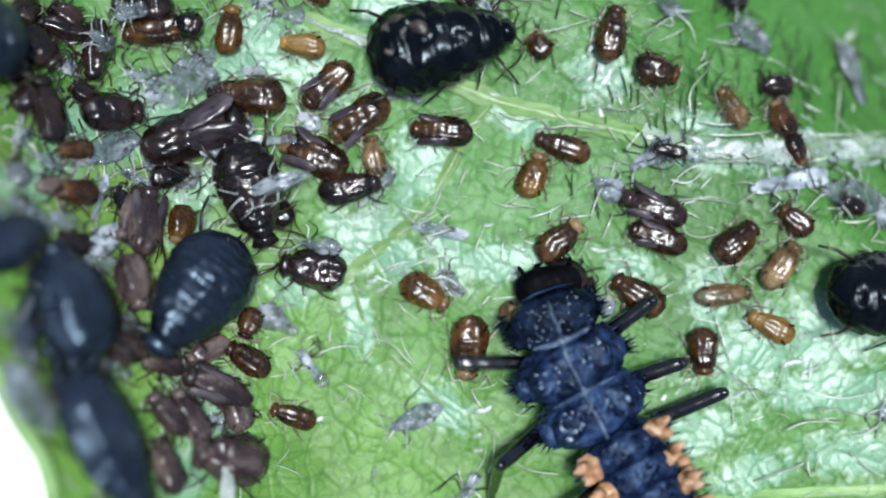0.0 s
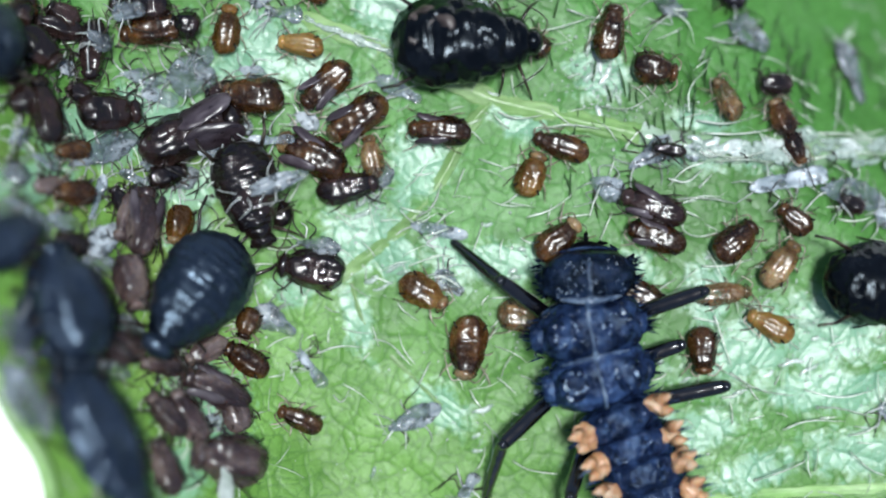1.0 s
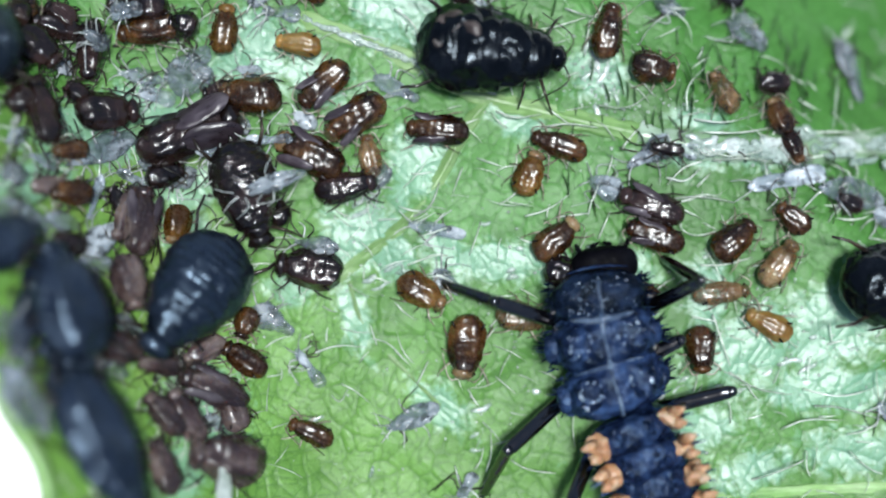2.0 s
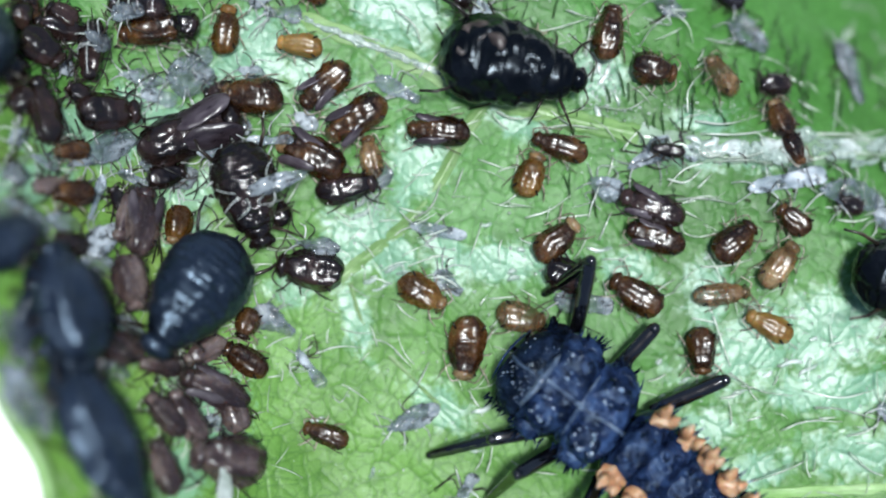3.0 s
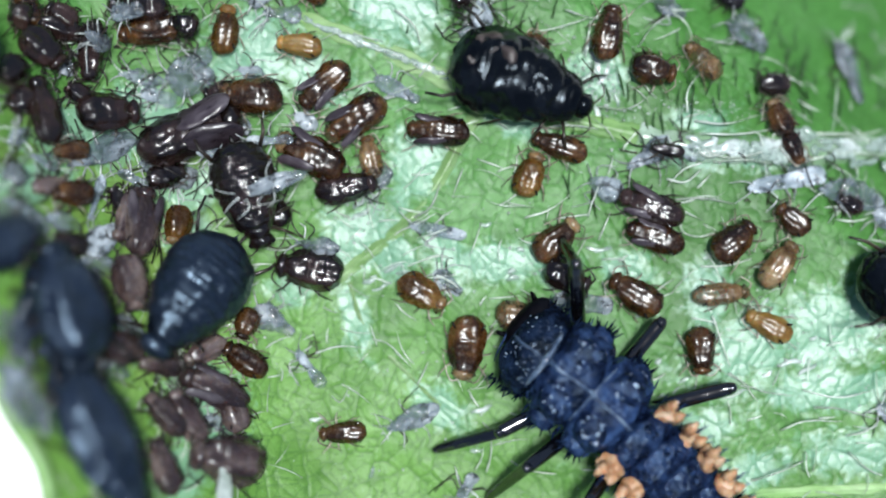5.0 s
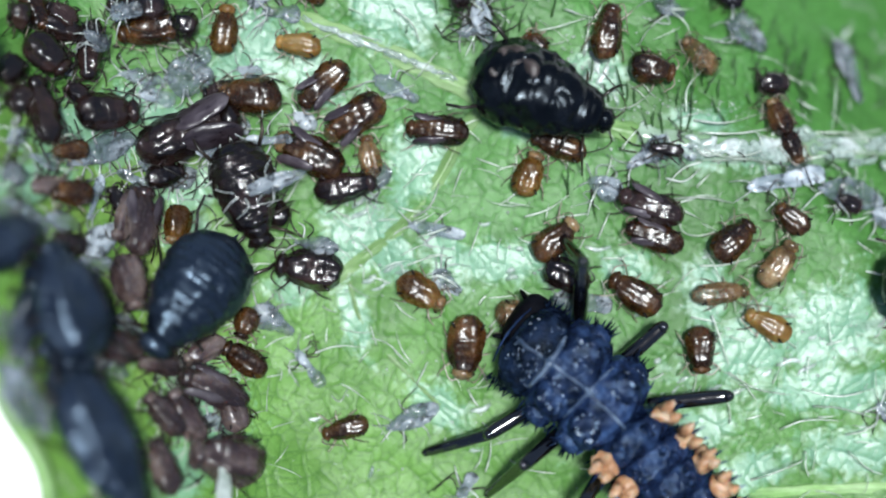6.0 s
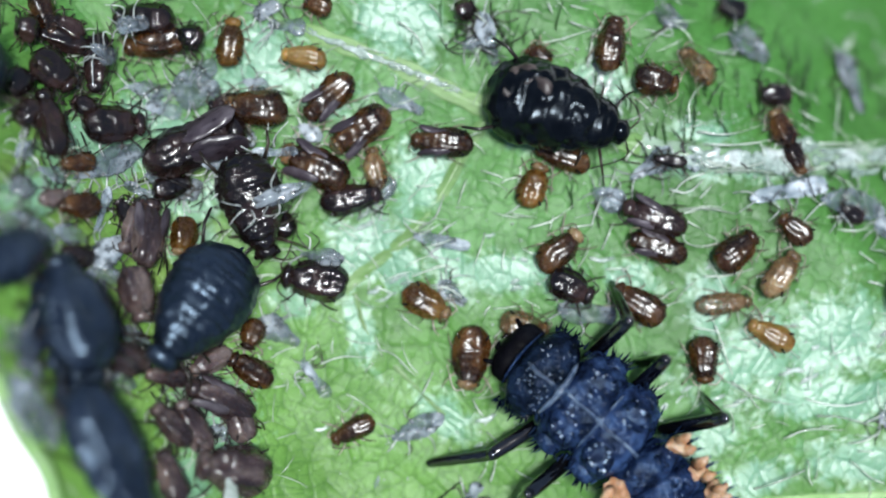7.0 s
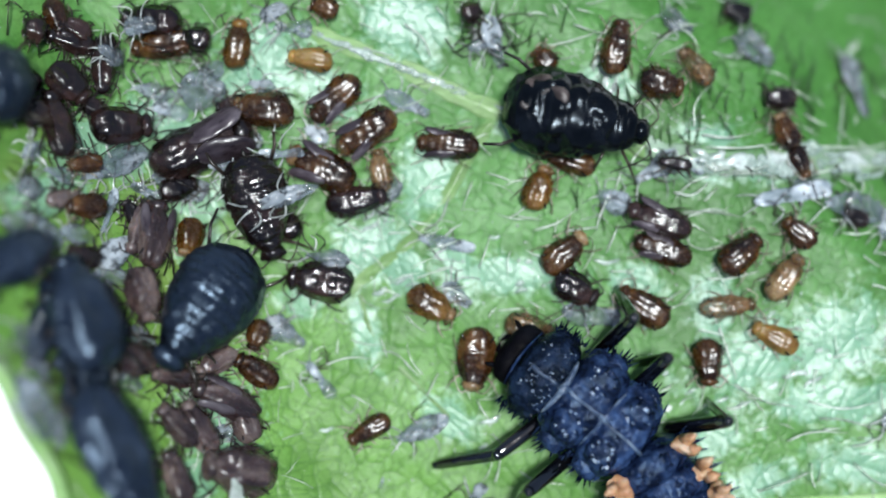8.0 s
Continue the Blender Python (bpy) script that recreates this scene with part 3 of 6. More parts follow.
def cast_skin(x, y, turn, length, width, seed, lift=0.0, skin=None):
    """An empty, crumpled moulted skin with its bent legs."""
    rnd = random.Random(seed)
    ob = thing("cast_skin", ("crumpled white" if skin else "crumpled greyish translucent") + " moulted aphid skin stuck to the leaf", "moulted skin", x, y, turn, lift, "moulted aphid skins")
    h = width * 0.42
    k1, k2 = rnd.uniform(0, 6), rnd.uniform(0.68, 0.86)

    def limp(u):
        return oval(u) * (k2 + (1 - k2) * math.sin(5.5 * u + k1))

    v, f = hull(length * 1.08, width * 1.15, h, 0.5 * h + 0.03, limp, 34, 24, 6, 0.10, rnd, 0.075 * width, 0.05, 0.0, 0.02)
    v = [(q[0], q[1], q[2] - 0.35 * h * max(0.0, 1 - (q[1] / (0.3 * width)) ** 2) * (q[2] > 0.5 * h)) for q in (Vector(p) for p in v)]
    put("body", v, f, skin or M_SKIN, ob)
    for i in range(6):
        s = 1 if i % 2 else -1
        bx = rnd.uniform(-0.1, 0.4) * length
        limb("leg", (bx, s * width * 0.3, h * 0.5), (bx + rnd.uniform(-0.2, 0.25), s * (width * 0.5 + rnd.uniform(0.05, 0.15)), h * rnd.uniform(0.4, 1.2)),
             (bx + rnd.uniform(-0.35, 0.35), s * (width * 0.5 + rnd.uniform(0.1, 0.35)), 0.02), 0.014, M_SKIN_LIMB if rnd.random() < 0.6 else M_LIMB, ob)
    for s in (-1, 1):
        put("antenna", *antenna((length * 0.45, s * width * 0.1, h * 0.5), (length * 0.6, s * width * 0.3, h), (length * 0.75, s * width * rnd.uniform(0.3, 0.9), 0.05)), M_SKIN_LIMB, ob)
    return ob


nymph(-5.561, 3.085, -95.1, 1.018, 0.459, "dark", 101)
nymph(-4.622, 3.444, -172.3, 1.015, 0.499, "brown", 102)
nymph(-4.787, 3.826, 176.5, 0.989, 0.552, "dark", 103)
nymph(-4.078, 3.535, 171.3, 0.491, 0.445, "dark", 104)
cast_skin(-4.786, 2.712, 171.4, 0.689, 0.268, 105)
cast_skin(-4.011, 2.715, 179.8, 0.731, 0.639, 106)
nymph(-6.154, 2.056, 102.4, 1.103, 0.497, "dark", 107)
nymph(-5.287, 2.072, 6.2, 0.994, 0.665, "dark", 108)
nymph(-4.002, 1.807, 21.9, 1.728, 0.813, "dark", 109, shape=oval, pads=True)
cast_skin(-5.308, 1.494, -151.1, 1.183, 0.418, 110, skin=M_WHITE_SKIN)
nymph(-5.732, 1.466, -167.0, 0.576, 0.310, "brown", 111)
nymph(-6.048, 3.410, 170.4, 0.806, 0.404, "dark", 112)
nymph(-3.415, 3.452, 83.5, 0.804, 0.462, "amber", 113)
cast_skin(-2.543, 3.729, 172.8, 0.575, 0.374, 114, skin=M_WHITE_SKIN)
nymph(-2.251, 3.216, 171.7, 0.737, 0.391, "orange", 115)
nymph(-3.005, 2.413, 176.0, 1.015, 0.603, "brown", 116, shape=pear)
nymph(-1.854, 2.593, -138.3, 1.013, 0.515, "brown", 117, pads=True)
nymph(-1.369, 2.060, -146.9, 1.104, 0.551, "brown", 118, pads=True)
nymph(-0.061, 1.855, 176.0, 1.017, 0.480, "brown", 119, pads=True)
cast_skin(-0.731, 2.534, 153.2, 0.749, 0.357, 120)
adult(-3.044, 0.856, -73.7, 1.744, 1.023, 121, M_DARK)
nymph(-2.086, 1.494, 154.6, 1.159, 0.622, "brown", 122, pads=True)
nymph(-1.526, 0.976, 10.1, 1.015, 0.516, "dark", 123)
nymph(-1.139, 1.449, 98.7, 0.703, 0.375, "pale", 124)
cast_skin(-2.640, 0.985, -160.8, 1.087, 0.27, 125, lift=0.82, skin=M_WHITE_SKIN)
cast_skin(0.667, 3.529, 105.8, 0.855, 0.340, 126)
nymph(1.475, 3.218, 136.4, 0.468, 0.411, "brown", 127)
nymph(2.616, 3.398, 78.5, 0.916, 0.498, "brown", 128)
nymph(3.308, 2.814, -13.6, 0.737, 0.551, "brown", 129, shape=oval)
nymph(1.851, 1.614, 161.2, 0.940, 0.410, "brown", 130)
nymph(1.376, 1.156, 69.4, 0.761, 0.497, "amber", 131)
nymph(5.276, 2.605, -175.9, 0.564, 0.417, "dark", 132)
nymph(5.343, 2.057, 112.3, 0.648, 0.451, "brown", 133)
nymph(5.575, 1.583, -69.2, 0.570, 0.360, "brown", 134)
cast_skin(4.908, 3.436, 144.6, 0.753, 0.564, 135)
cast_skin(6.697, 2.927, 103.9, 1.101, 0.447, 136)
cast_skin(3.281, 1.500, -148.5, 0.785, 0.410, 137, skin=M_WHITE_SKIN)
cast_skin(3.837, 1.558, 168.3, 0.439, 0.339, 138)
nymph(-5.673, 0.803, -174.4, 0.680, 0.426, "brown", 139)
cast_skin(-6.367, 1.075, -166.3, 0.444, 0.384, 140)
cast_skin(-5.339, 0.782, 74.0, 0.742, 0.225, 141, skin=M_WHITE_SKIN)
cast_skin(-5.227, 0.113, -142.3, 0.664, 0.479, 142)
nymph(-4.746, 0.371, 82.0, 1.119, 0.556, "purple", 143, shape=oval, pads=True)
nymph(-4.213, 0.346, -104.3, 0.657, 0.458, "amber", 144)
nymph(-4.866, -0.573, -78.2, 0.869, 0.615, "purple", 145)
adult(-4.115, -0.862, -126.7, 2.254, 1.425, 146, M_NAVY, note="resting beside crowded brown nymphs")
adult(-5.724, -0.912, 106.3, 1.838, 1.155, 147, M_HAZED, note="on the curled leaf margin")
adult(-5.12, -3.02, -64.0, 2.45, 1.06, 148, M_HAZED, note="on the curled leaf margin")
adult(-6.625, -0.130, -146.8, 1.549, 0.765, 149, M_HAZED)
cast_skin(-6.281, 0.419, 161.7, 0.943, 0.495, 150)
nymph(-6.06, -1.08, -109.1, 1.20, 0.48, "slate", 151)
nymph(-2.094, -0.323, 171.5, 1.079, 0.693, "dark", 152, shape=oval)
cast_skin(-1.980, 0.054, 172.4, 0.678, 0.304, 153, lift=0.3)
nymph(-0.319, -0.688, -32.8, 0.868, 0.516, "amber", 154)
cast_skin(0.078, -0.533, 139.2, 0.518, 0.356, 155)
cast_skin(-0.083, 0.294, 168.2, 0.876, 0.268, 156)
cast_skin(-2.699, -1.146, 146.4, 0.725, 0.463, 157, skin=M_WHITE_SKIN)
nymph(-3.137, -1.202, -110.0, 0.523, 0.409, "brown", 158)
nymph(1.778, 0.141, 41.7, 0.881, 0.515, "brown", 159)
nymph(1.953, -0.432, -26.5, 0.796, 0.550, "dark", 160, shape=oval)
cast_skin(2.225, -0.855, 171.4, 0.902, 0.462, 161)
nymph(3.040, -0.721, 146.4, 0.966, 0.533, "brown", 162)
nymph(3.293, 0.665, 159.5, 1.091, 0.498, "dark", 163, pads=True)
nymph(3.359, 0.188, 161.1, 0.987, 0.446, "brown", 164, pads=True)
cast_skin(2.564, 0.974, 154.0, 0.547, 0.392, 165, skin=M_WHITE_SKIN)
nymph(0.376, -1.535, -95.8, 1.055, 0.621, "brown", 166, shape=pear)
nymph(1.221, -1.067, -13.0, 0.793, 0.515, "pale", 167)
nymph(4.597, 0.117, 43.3, 0.832, 0.535, "brown", 168)
nymph(5.549, 0.458, 140.5, 0.645, 0.411, "brown", 169)
nymph(5.321, -0.251, 54.4, 0.855, 0.464, "pale", 170)
nymph(4.402, -0.719, 5.6, 0.918, 0.375, "pale", 171)
nymph(5.168, -1.220, 152.8, 0.818, 0.410, "orange", 172)
cast_skin(5.484, 1.071, -168.9, 1.262, 0.394, 173, skin=M_WHITE_SKIN)
cast_skin(6.542, 0.820, 168.9, 1.077, 0.522, 174, skin=M_WHITE_SKIN)
nymph(4.075, -1.610, -87.7, 0.765, 0.498, "brown", 175)
nymph(-4.998, -1.491, 170.1, 0.913, 0.520, "purple", 176)
nymph(-4.266, -2.541, 136.5, 0.852, 0.441, "purple", 177)
nymph(-3.621, -2.220, 157.1, 1.173, 0.538, "purple", 178, pads=True)
nymph(-3.971, -2.597, 120.2, 0.929, 0.445, "purple", 179)
nymph(-3.309, -2.547, 113.8, 0.686, 0.523, "purple", 180)
nymph(-3.419, -3.279, 171.7, 1.214, 0.821, "purple", 181, shape=oval)
nymph(-4.238, -3.302, 107.6, 0.896, 0.452, "purple", 182)
nymph(-3.158, -1.768, 148.2, 0.798, 0.459, "brown", 183)
cast_skin(-2.104, -1.900, 127.4, 0.695, 0.286, 184)
cast_skin(-0.478, -2.686, -155.2, 0.845, 0.339, 185, skin=M_WHITE_SKIN)
cast_skin(0.388, -3.774, -123.8, 0.451, 0.304, 186)
cast_skin(7.034, -2.598, 135.2, 0.318, 0.357, 187)
cast_skin(7.081, 0.456, 139.3, 0.416, 0.361, 188)
cast_skin(-4.932, 3.702, -171.4, 0.494, 0.357, 189, lift=0.4)
cast_skin(-5.378, 3.222, 144.3, 0.431, 0.320, 190, lift=0.4)
walker = adult(1.121, 2.626, -16.0, 2.22, 1.36, 191, M_BLACK, note="walking along the pale leaf vein")
leaver = adult(7.437, -0.608, -0.1, 2.481, 1.286, 192, M_BLACK, note="walking over the leaf")
stroller = nymph(-1.621, -2.908, 178.5, 0.756, 0.374, "brown", 193, note="walking over bare leaf")
climber = nymph(4.220, 2.833, 137.4, 0.763, 0.395, "pale", 194, note="walking among leaf hairs")
visitor = adult(-7.317, 2.872, -173.4, 1.519, 1.233, 195, M_NAVY, note="moving beside the crowded nymphs")
wanderer = nymph(-6.289, 3.034, -38.5, 0.772, 0.605, "dark", 196, note="walking through the crowd")
newcomer = nymph(-6.503, 3.697, -63.3, 0.775, 0.418, "brown", 197, note="walking through the crowd")
cast_skin(-5.264, -0.229, 169.7, 0.498, 0.289, 198)
cast_skin(-4.854, 1.068, 151.6, 0.502, 0.299, 199)
cast_skin(-3.272, 2.044, 135.0, 0.567, 0.304, 200)
cast_skin(-6.045, 1.317, 164.6, 0.450, 0.289, 201)
cast_skin(-6.389, 1.673, -140.3, 0.453, 0.254, 202)
cast_skin(-2.718, 1.691, -176.4, 0.716, 0.268, 204, lift=0.4)
nymph(-3.510, 2.482, -170.7, 0.544, 0.357, "dark", 205)
nymph(-3.422, 1.952, 41.1, 0.474, 0.410, "dark", 206)
nymph(-4.925, 0.498, -112.4, 0.961, 0.417, "purple", 207)
nymph(-2.606, 0.593, 116.5, 0.499, 0.393, "dark", 208)
nymph(-4.402, 1.124, 19.0, 0.649, 0.407, "dark", 209)
nymph(-5.978, 0.927, 17.4, 0.550, 0.305, "purple", 210)
nymph(-6.012, 3.600, 150.5, 0.557, 0.457, "dark", 211)
nymph(-3.760, -1.612, -150.2, 0.742, 0.385, "purple", 212)
cast_skin(-4.057, -1.849, -163.3, 0.675, 0.260, 213)
cast_skin(-3.459, -2.748, 146.0, 0.542, 0.261, 214)
cast_skin(-1.059, 1.061, -138.1, 0.601, 0.304, 215)
nymph(-6.454, 2.202, -135.5, 0.486, 0.375, "dark", 216)
cast_skin(-3.276, 1.173, 138.3, 0.535, 0.357, 217, lift=0.6)
cast_skin(5.699, 1.307, -159.1, 0.427, 0.270, 218)
nymph(6.488, 0.682, 155.3, 0.462, 0.306, "dark", 219)
nymph(3.541, 1.559, 170.6, 0.546, 0.215, "dark", 220, lift=0.2)
nymph(-6.616, 2.671, -123.0, 0.508, 0.426, "dark", 221)
nymph(-6.582, 3.536, 175.5, 0.362, 0.485, "dark", 222)
nymph(-2.040, 4.031, 162.3, 0.467, 0.356, "brown", 223)
nymph(4.641, 4.036, 168.0, 0.512, 0.385, "dark", 224)
cast_skin(3.609, 3.854, 152.8, 0.602, 0.397, 225)
cast_skin(-2.864, 3.973, -153.7, 0.439, 0.321, 226)
cast_skin(0.465, 3.495, -154.8, 0.425, 0.304, 227)
nymph(0.298, 3.976, 24.2, 0.353, 0.357, "dark", 228)
cast_skin(-6.047, -1.296, 115.5, 0.842, 0.481, 229, lift=0.3)
cast_skin(-5.713, -2.295, 113.6, 0.697, 0.367, 230, lift=0.3)
cast_skin(-5.056, -1.797, 170.1, 0.776, 0.334, 231)
nymph(-4.344, -1.799, 175.2, 0.733, 0.343, "purple", 232)
cast_skin(-4.802, -1.187, 154.6, 0.546, 0.290, 233)
cast_skin(-4.522, 2.400, 162.3, 0.553, 0.321, 234)
cast_skin(-6.451, 2.208, 147.6, 0.407, 0.341, 235)
nymph(-5.719, 2.384, 151.5, 0.396, 0.350, "dark", 236)
cast_skin(-3.657, 1.530, 158.2, 0.480, 0.268, 237, lift=0.3, skin=M_WHITE_SKIN)
cast_skin(-4.570, 1.282, 165.8, 0.453, 0.319, 238)
nymph(-5.039, 0.704, 121.3, 0.504, 0.313, "dark", 239)
cast_skin(-4.134, 1.097, -146.9, 0.521, 0.356, 240)
cast_skin(-5.725, 0.374, 167.5, 0.538, 0.338, 241)
nymph(-5.628, 0.037, 167.2, 0.541, 0.337, "dark", 242)
cast_skin(-3.023, 2.780, 158.2, 0.481, 0.268, 243)
cast_skin(-2.180, 2.047, 148.0, 0.420, 0.268, 244)
cast_skin(-3.857, 3.066, -173.5, 0.380, 0.321, 245, skin=M_WHITE_SKIN)
cast_skin(-5.894, 2.818, 124.1, 0.312, 0.263, 246)
nymph(-5.55, -1.62, 165.0, 0.95, 0.50, "slate", 247)
cast_skin(-5.98, -2.05, 115.0, 0.95, 0.50, 248, lift=0.2, skin=M_WHITE_SKIN)
nymph(-5.95, -0.40, 62.0, 0.85, 0.50, "slate", 250)
nymph(-5.60, -2.00, 100.0, 0.75, 0.44, "slate", 251)


# an opaque whitish strip of skin on the back of one nymph
strip = thing("skin_strip", "opaque bluish white strip of moulted skin on a nymph", "moulted skin", -3.25, -3.57, 88, 0.66)
put("film", *pillow(0.80, 0.24, 0.10, 20, 14, off=2.0, lump=0.06), M_GRAIN, strip)


# dull scars on the back of the walking adult
for bx, by, bz, sx, sy, turn in ((-0.74, 0.30, 1.00, 0.42, 0.34, 25), (-0.46, 0.20, 1.10, 0.24, 0.40, 70), (-0.86, 0.04, 1.00, 0.16, 0.30, 0)):
    scar = put("scar", *pillow(sx, sy, 0.15, 14, 16, off=5.0 + bx, lump=0.09), M_SCAR, walker, "dull pinkish brown scar")
    scar.matrix_basis = pose(bx * MM, by * MM, bz * MM, -20, -16, turn)


# ---- the ladybird larva ----
def bristle_set(width, length, height, rnd, count, size):
    pieces = []
    for i in range(count):
        s = 1 if i % 2 else -1
        b = Vector((rnd.uniform(-0.42, 0.42) * length, s * width * rnd.uniform(0.43, 0.5), rnd.uniform(-0.1, 0.2) * height))
        pieces.append(cone(b, b + Vector((rnd.uniform(-0.06, 0.08), s * size * rnd.uniform(0.35, 1.35), rnd.uniform(-0.05, 0.14))), rnd.uniform(0.018, 0.03)))
    return pieces


def oval_tube(piece):
    """Flattens a tube to an oval section."""
    return [(a, b, c * 0.68) for a, b, c in piece[0]], piece[1]


def ladybird_larva():
    root = tagged(new("ladybird_larva"), "spiny dark blue ladybird larva with orange warts and black legs", "larva")
    rnd = random.Random(77)
    got = {"root": root}

    def seg(name, length, width, height, material, off, **kw):
        return put(name, *pillow(length, width, height, off=off, **kw), material, root)

    def warts(parent, width, height, plates):
        for s in (-1, 1):
            v, f = pillow(0.50, 0.50, 0.22, 16, 18, off=s * 3.0 + width, lump=0.05)
            v = [(q[0], q[1] + s * width * 0.25, q[2] + height * 0.40) for q in v]
            put("plate", v, f, M_LARVA, parent, "raised dark plate")
            bumps = []
            for i in range(plates):
                a = 2 * math.pi * i / plates + rnd.uniform(-0.3, 0.3)
                r, d = rnd.choice((0.008, 0.011, 0.016, 0.021)) * rnd.uniform(0.8, 1.2), rnd.uniform(0.5, 1.15)
                bumps.append(ball((0.19 * d * math.cos(a), s * width * 0.25 + 0.20 * d * math.sin(a), height * 0.5 + rnd.uniform(-0.01, 0.02)), (r * rnd.uniform(0.7, 2.2), r * rnd.uniform(0.8, 1.6), r * 0.8), u=9, v=7))
            for i in range(8):
                bumps.append(ball((rnd.uniform(-0.3, 0.3), s * width * rnd.uniform(0.10, 0.40), height * rnd.uniform(0.40, 0.46)), rnd.uniform(0.008, 0.015), u=8, v=6))
            each("tubercle", bumps, M_TUBERCLE_GLINT, parent, "tubercle painted pale as a glint")
            spikes = []
            for i in range(6):
                a = 2 * math.pi * i / 6 + rnd.uniform(-0.4, 0.4)
                b = Vector((0.15 * math.cos(a), s * width * 0.25 + 0.17 * math.sin(a), height * 0.5))
                spikes.append(cone(b, b + Vector((0.09 * math.cos(a), 0.10 * math.sin(a) + 0.05 * s, 0.12)), 0.022))
            each("bristle", spikes, M_SHIELD, parent)
            # a swollen side lobe that carries a tuft of spines
            v, f = pillow(0.46, 0.34, 0.40, 14, 16, off=s * 5.0 + width, lump=0.05)
            lobe = put("side_lobe", [(q[0] - 0.02, q[1] + s * width * 0.45, q[2] + 0.02) for q in v], f, M_LARVA, parent)
            tuft = []
            for i in range(9):
                a = rnd.uniform(-1.1, 1.1)
                b = Vector((0.20 * math.sin(a) - 0.02, s * (width * 0.45 + 0.14 * math.cos(a)), rnd.uniform(0.0, 0.16)))
                n = rnd.uniform(0.12, 0.26)
                tuft.append(cone(b, b + Vector((n * 0.7 * math.sin(a), s * n * math.cos(a), n * rnd.uniform(-0.1, 0.5))), rnd.uniform(0.022, 0.032)))
            each("spine", tuft, M_SHIELD, lobe)

    def line(parent, length, width, height, cross=True):
        pts = [(t * length, 0.01 * math.sin(9 * t), height * (0.5 - 0.10 * t * t) + 0.012) for t in (-0.5, -0.3, -0.1, 0.1, 0.3, 0.5)]
        pieces = [tube(pts, [0.03, 0.024, 0.021, 0.021, 0.027, 0.04], 6)]
        if cross:
            pts = [(0.40 * length - 0.04 * abs(t), t * width, height * (0.40 - 0.8 * t * t) + 0.015) for t in (-0.34, -0.26, -0.17, -0.08, 0.0, 0.08, 0.17, 0.26, 0.34)]
            pieces.append(tube(pts, [0.006, 0.02, 0.033, 0.04, 0.06, 0.04, 0.033, 0.02, 0.006], 6))
        put("midline", *join(*pieces), M_MIDLINE, parent, "pale grey-blue line along the back")

    head = got["head"] = seg("head", 0.58, 1.04, 0.46, M_HEAD, 1.0, p=3.2, e=0.45, lump=0.02)
    for s in (-1, 1):
        put("antenna", *tube([(0.22, s * 0.34, 0), (0.34, s * 0.40, 0.02), (0.38, s * 0.41, 0)], [0.045, 0.035, 0.02], 6), M_HEAD, head)
        put("jaw", *tube([(0.24, s * 0.15, -0.1), (0.33, s * 0.12, -0.12), (0.37, s * 0.02, -0.14)], [0.06, 0.045, 0.01], 6), M_HEAD, head)
    pro = got["pronotum"] = seg("pronotum", 0.83, 1.52, 0.80, M_SHIELD, 7.0, p=2.4, e=0.5, taper=-0.05)
    pro.data.transform(Matrix.Translation((0.01 * MM, 0, 0)))
    each("bristle", bristle_set(1.50, 0.74, 0.7, rnd, 44, 0.15), M_SHIELD, pro)
    bumps = []
    for i in range(64):
        a, b = rnd.uniform(-0.38, 0.36), rnd.uniform(-0.36, 0.36)
        bumps.append(ball((a * 0.83 + 0.01, b * 1.50, 0.40 * math.sqrt(max(0.05, 1 - (2 * b) ** 2)) * (1 - abs(2 * a) ** 2.4) ** 0.35 + 0.005), rnd.uniform(0.006, 0.015), u=7, v=5))
    each("tubercle", bumps, M_TUBERCLE_GLINT, pro, "tubercle painted pale as a glint")
    line(pro, 0.5, 1.64, 0.78, False)
    pts = [(-0.29 - 0.05 * math.cos(5 * t), t * 1.5, 0.385 - 0.66 * t * t) for t in (-0.32, -0.25, -0.18, -0.11, -0.05, 0.0, 0.05, 0.11, 0.18, 0.25, 0.32)]
    put("hind_rim", *tube(pts, [0.010, 0.034, 0.044, 0.044, 0.056, 0.092, 0.056, 0.044, 0.044, 0.034, 0.010], 8), M_RIM, pro, "pale blue rim across the back")
    pts = [(0.47 - 0.55 * t * t, t * 1.5, 0.20 - 0.5 * t * t) for t in (-0.34, -0.24, -0.14, -0.05, 0.05, 0.14, 0.24, 0.34)]
    put("front_rim", *tube(pts, [0.006, 0.014, 0.02, 0.022, 0.022, 0.02, 0.014, 0.006], 6), M_LARVA, pro, "dark bluish front rim")
    for key, width, height in (("mesothorax", 1.66, 0.86), ("metathorax", 1.60, 0.90)):
        sg = got[key] = seg(key, 0.92, width, height, M_LARVA, len(key) + width, p=3.0, e=0.42, lump=0.075)
        each("bristle", bristle_set(width, 0.8, height, rnd, 14, 0.18), M_LARVA, sg)
        warts(sg, width, height, 15)
        line(sg, 0.86, width, height, key == "metathorax")
    for i in range(7):
        width = (1.34, 1.36, 1.34, 1.26, 1.12, 0.92, 0.66)[i]
        sg = put("abdomen_segment", *pillow(0.62, width, 0.86 - 0.05 * i, off=20.0 + i, p=3.0, e=0.42, lump=0.05), M_LARVA, root)
        sg.location = (-0.46 * i * MM, 0, -0.01 * i * MM)
        sg.rotation_euler = (0, 0, 0)
        each("bristle", bristle_set(width, 0.5, 0.8, rnd, 22, 0.22), M_LARVA, sg)
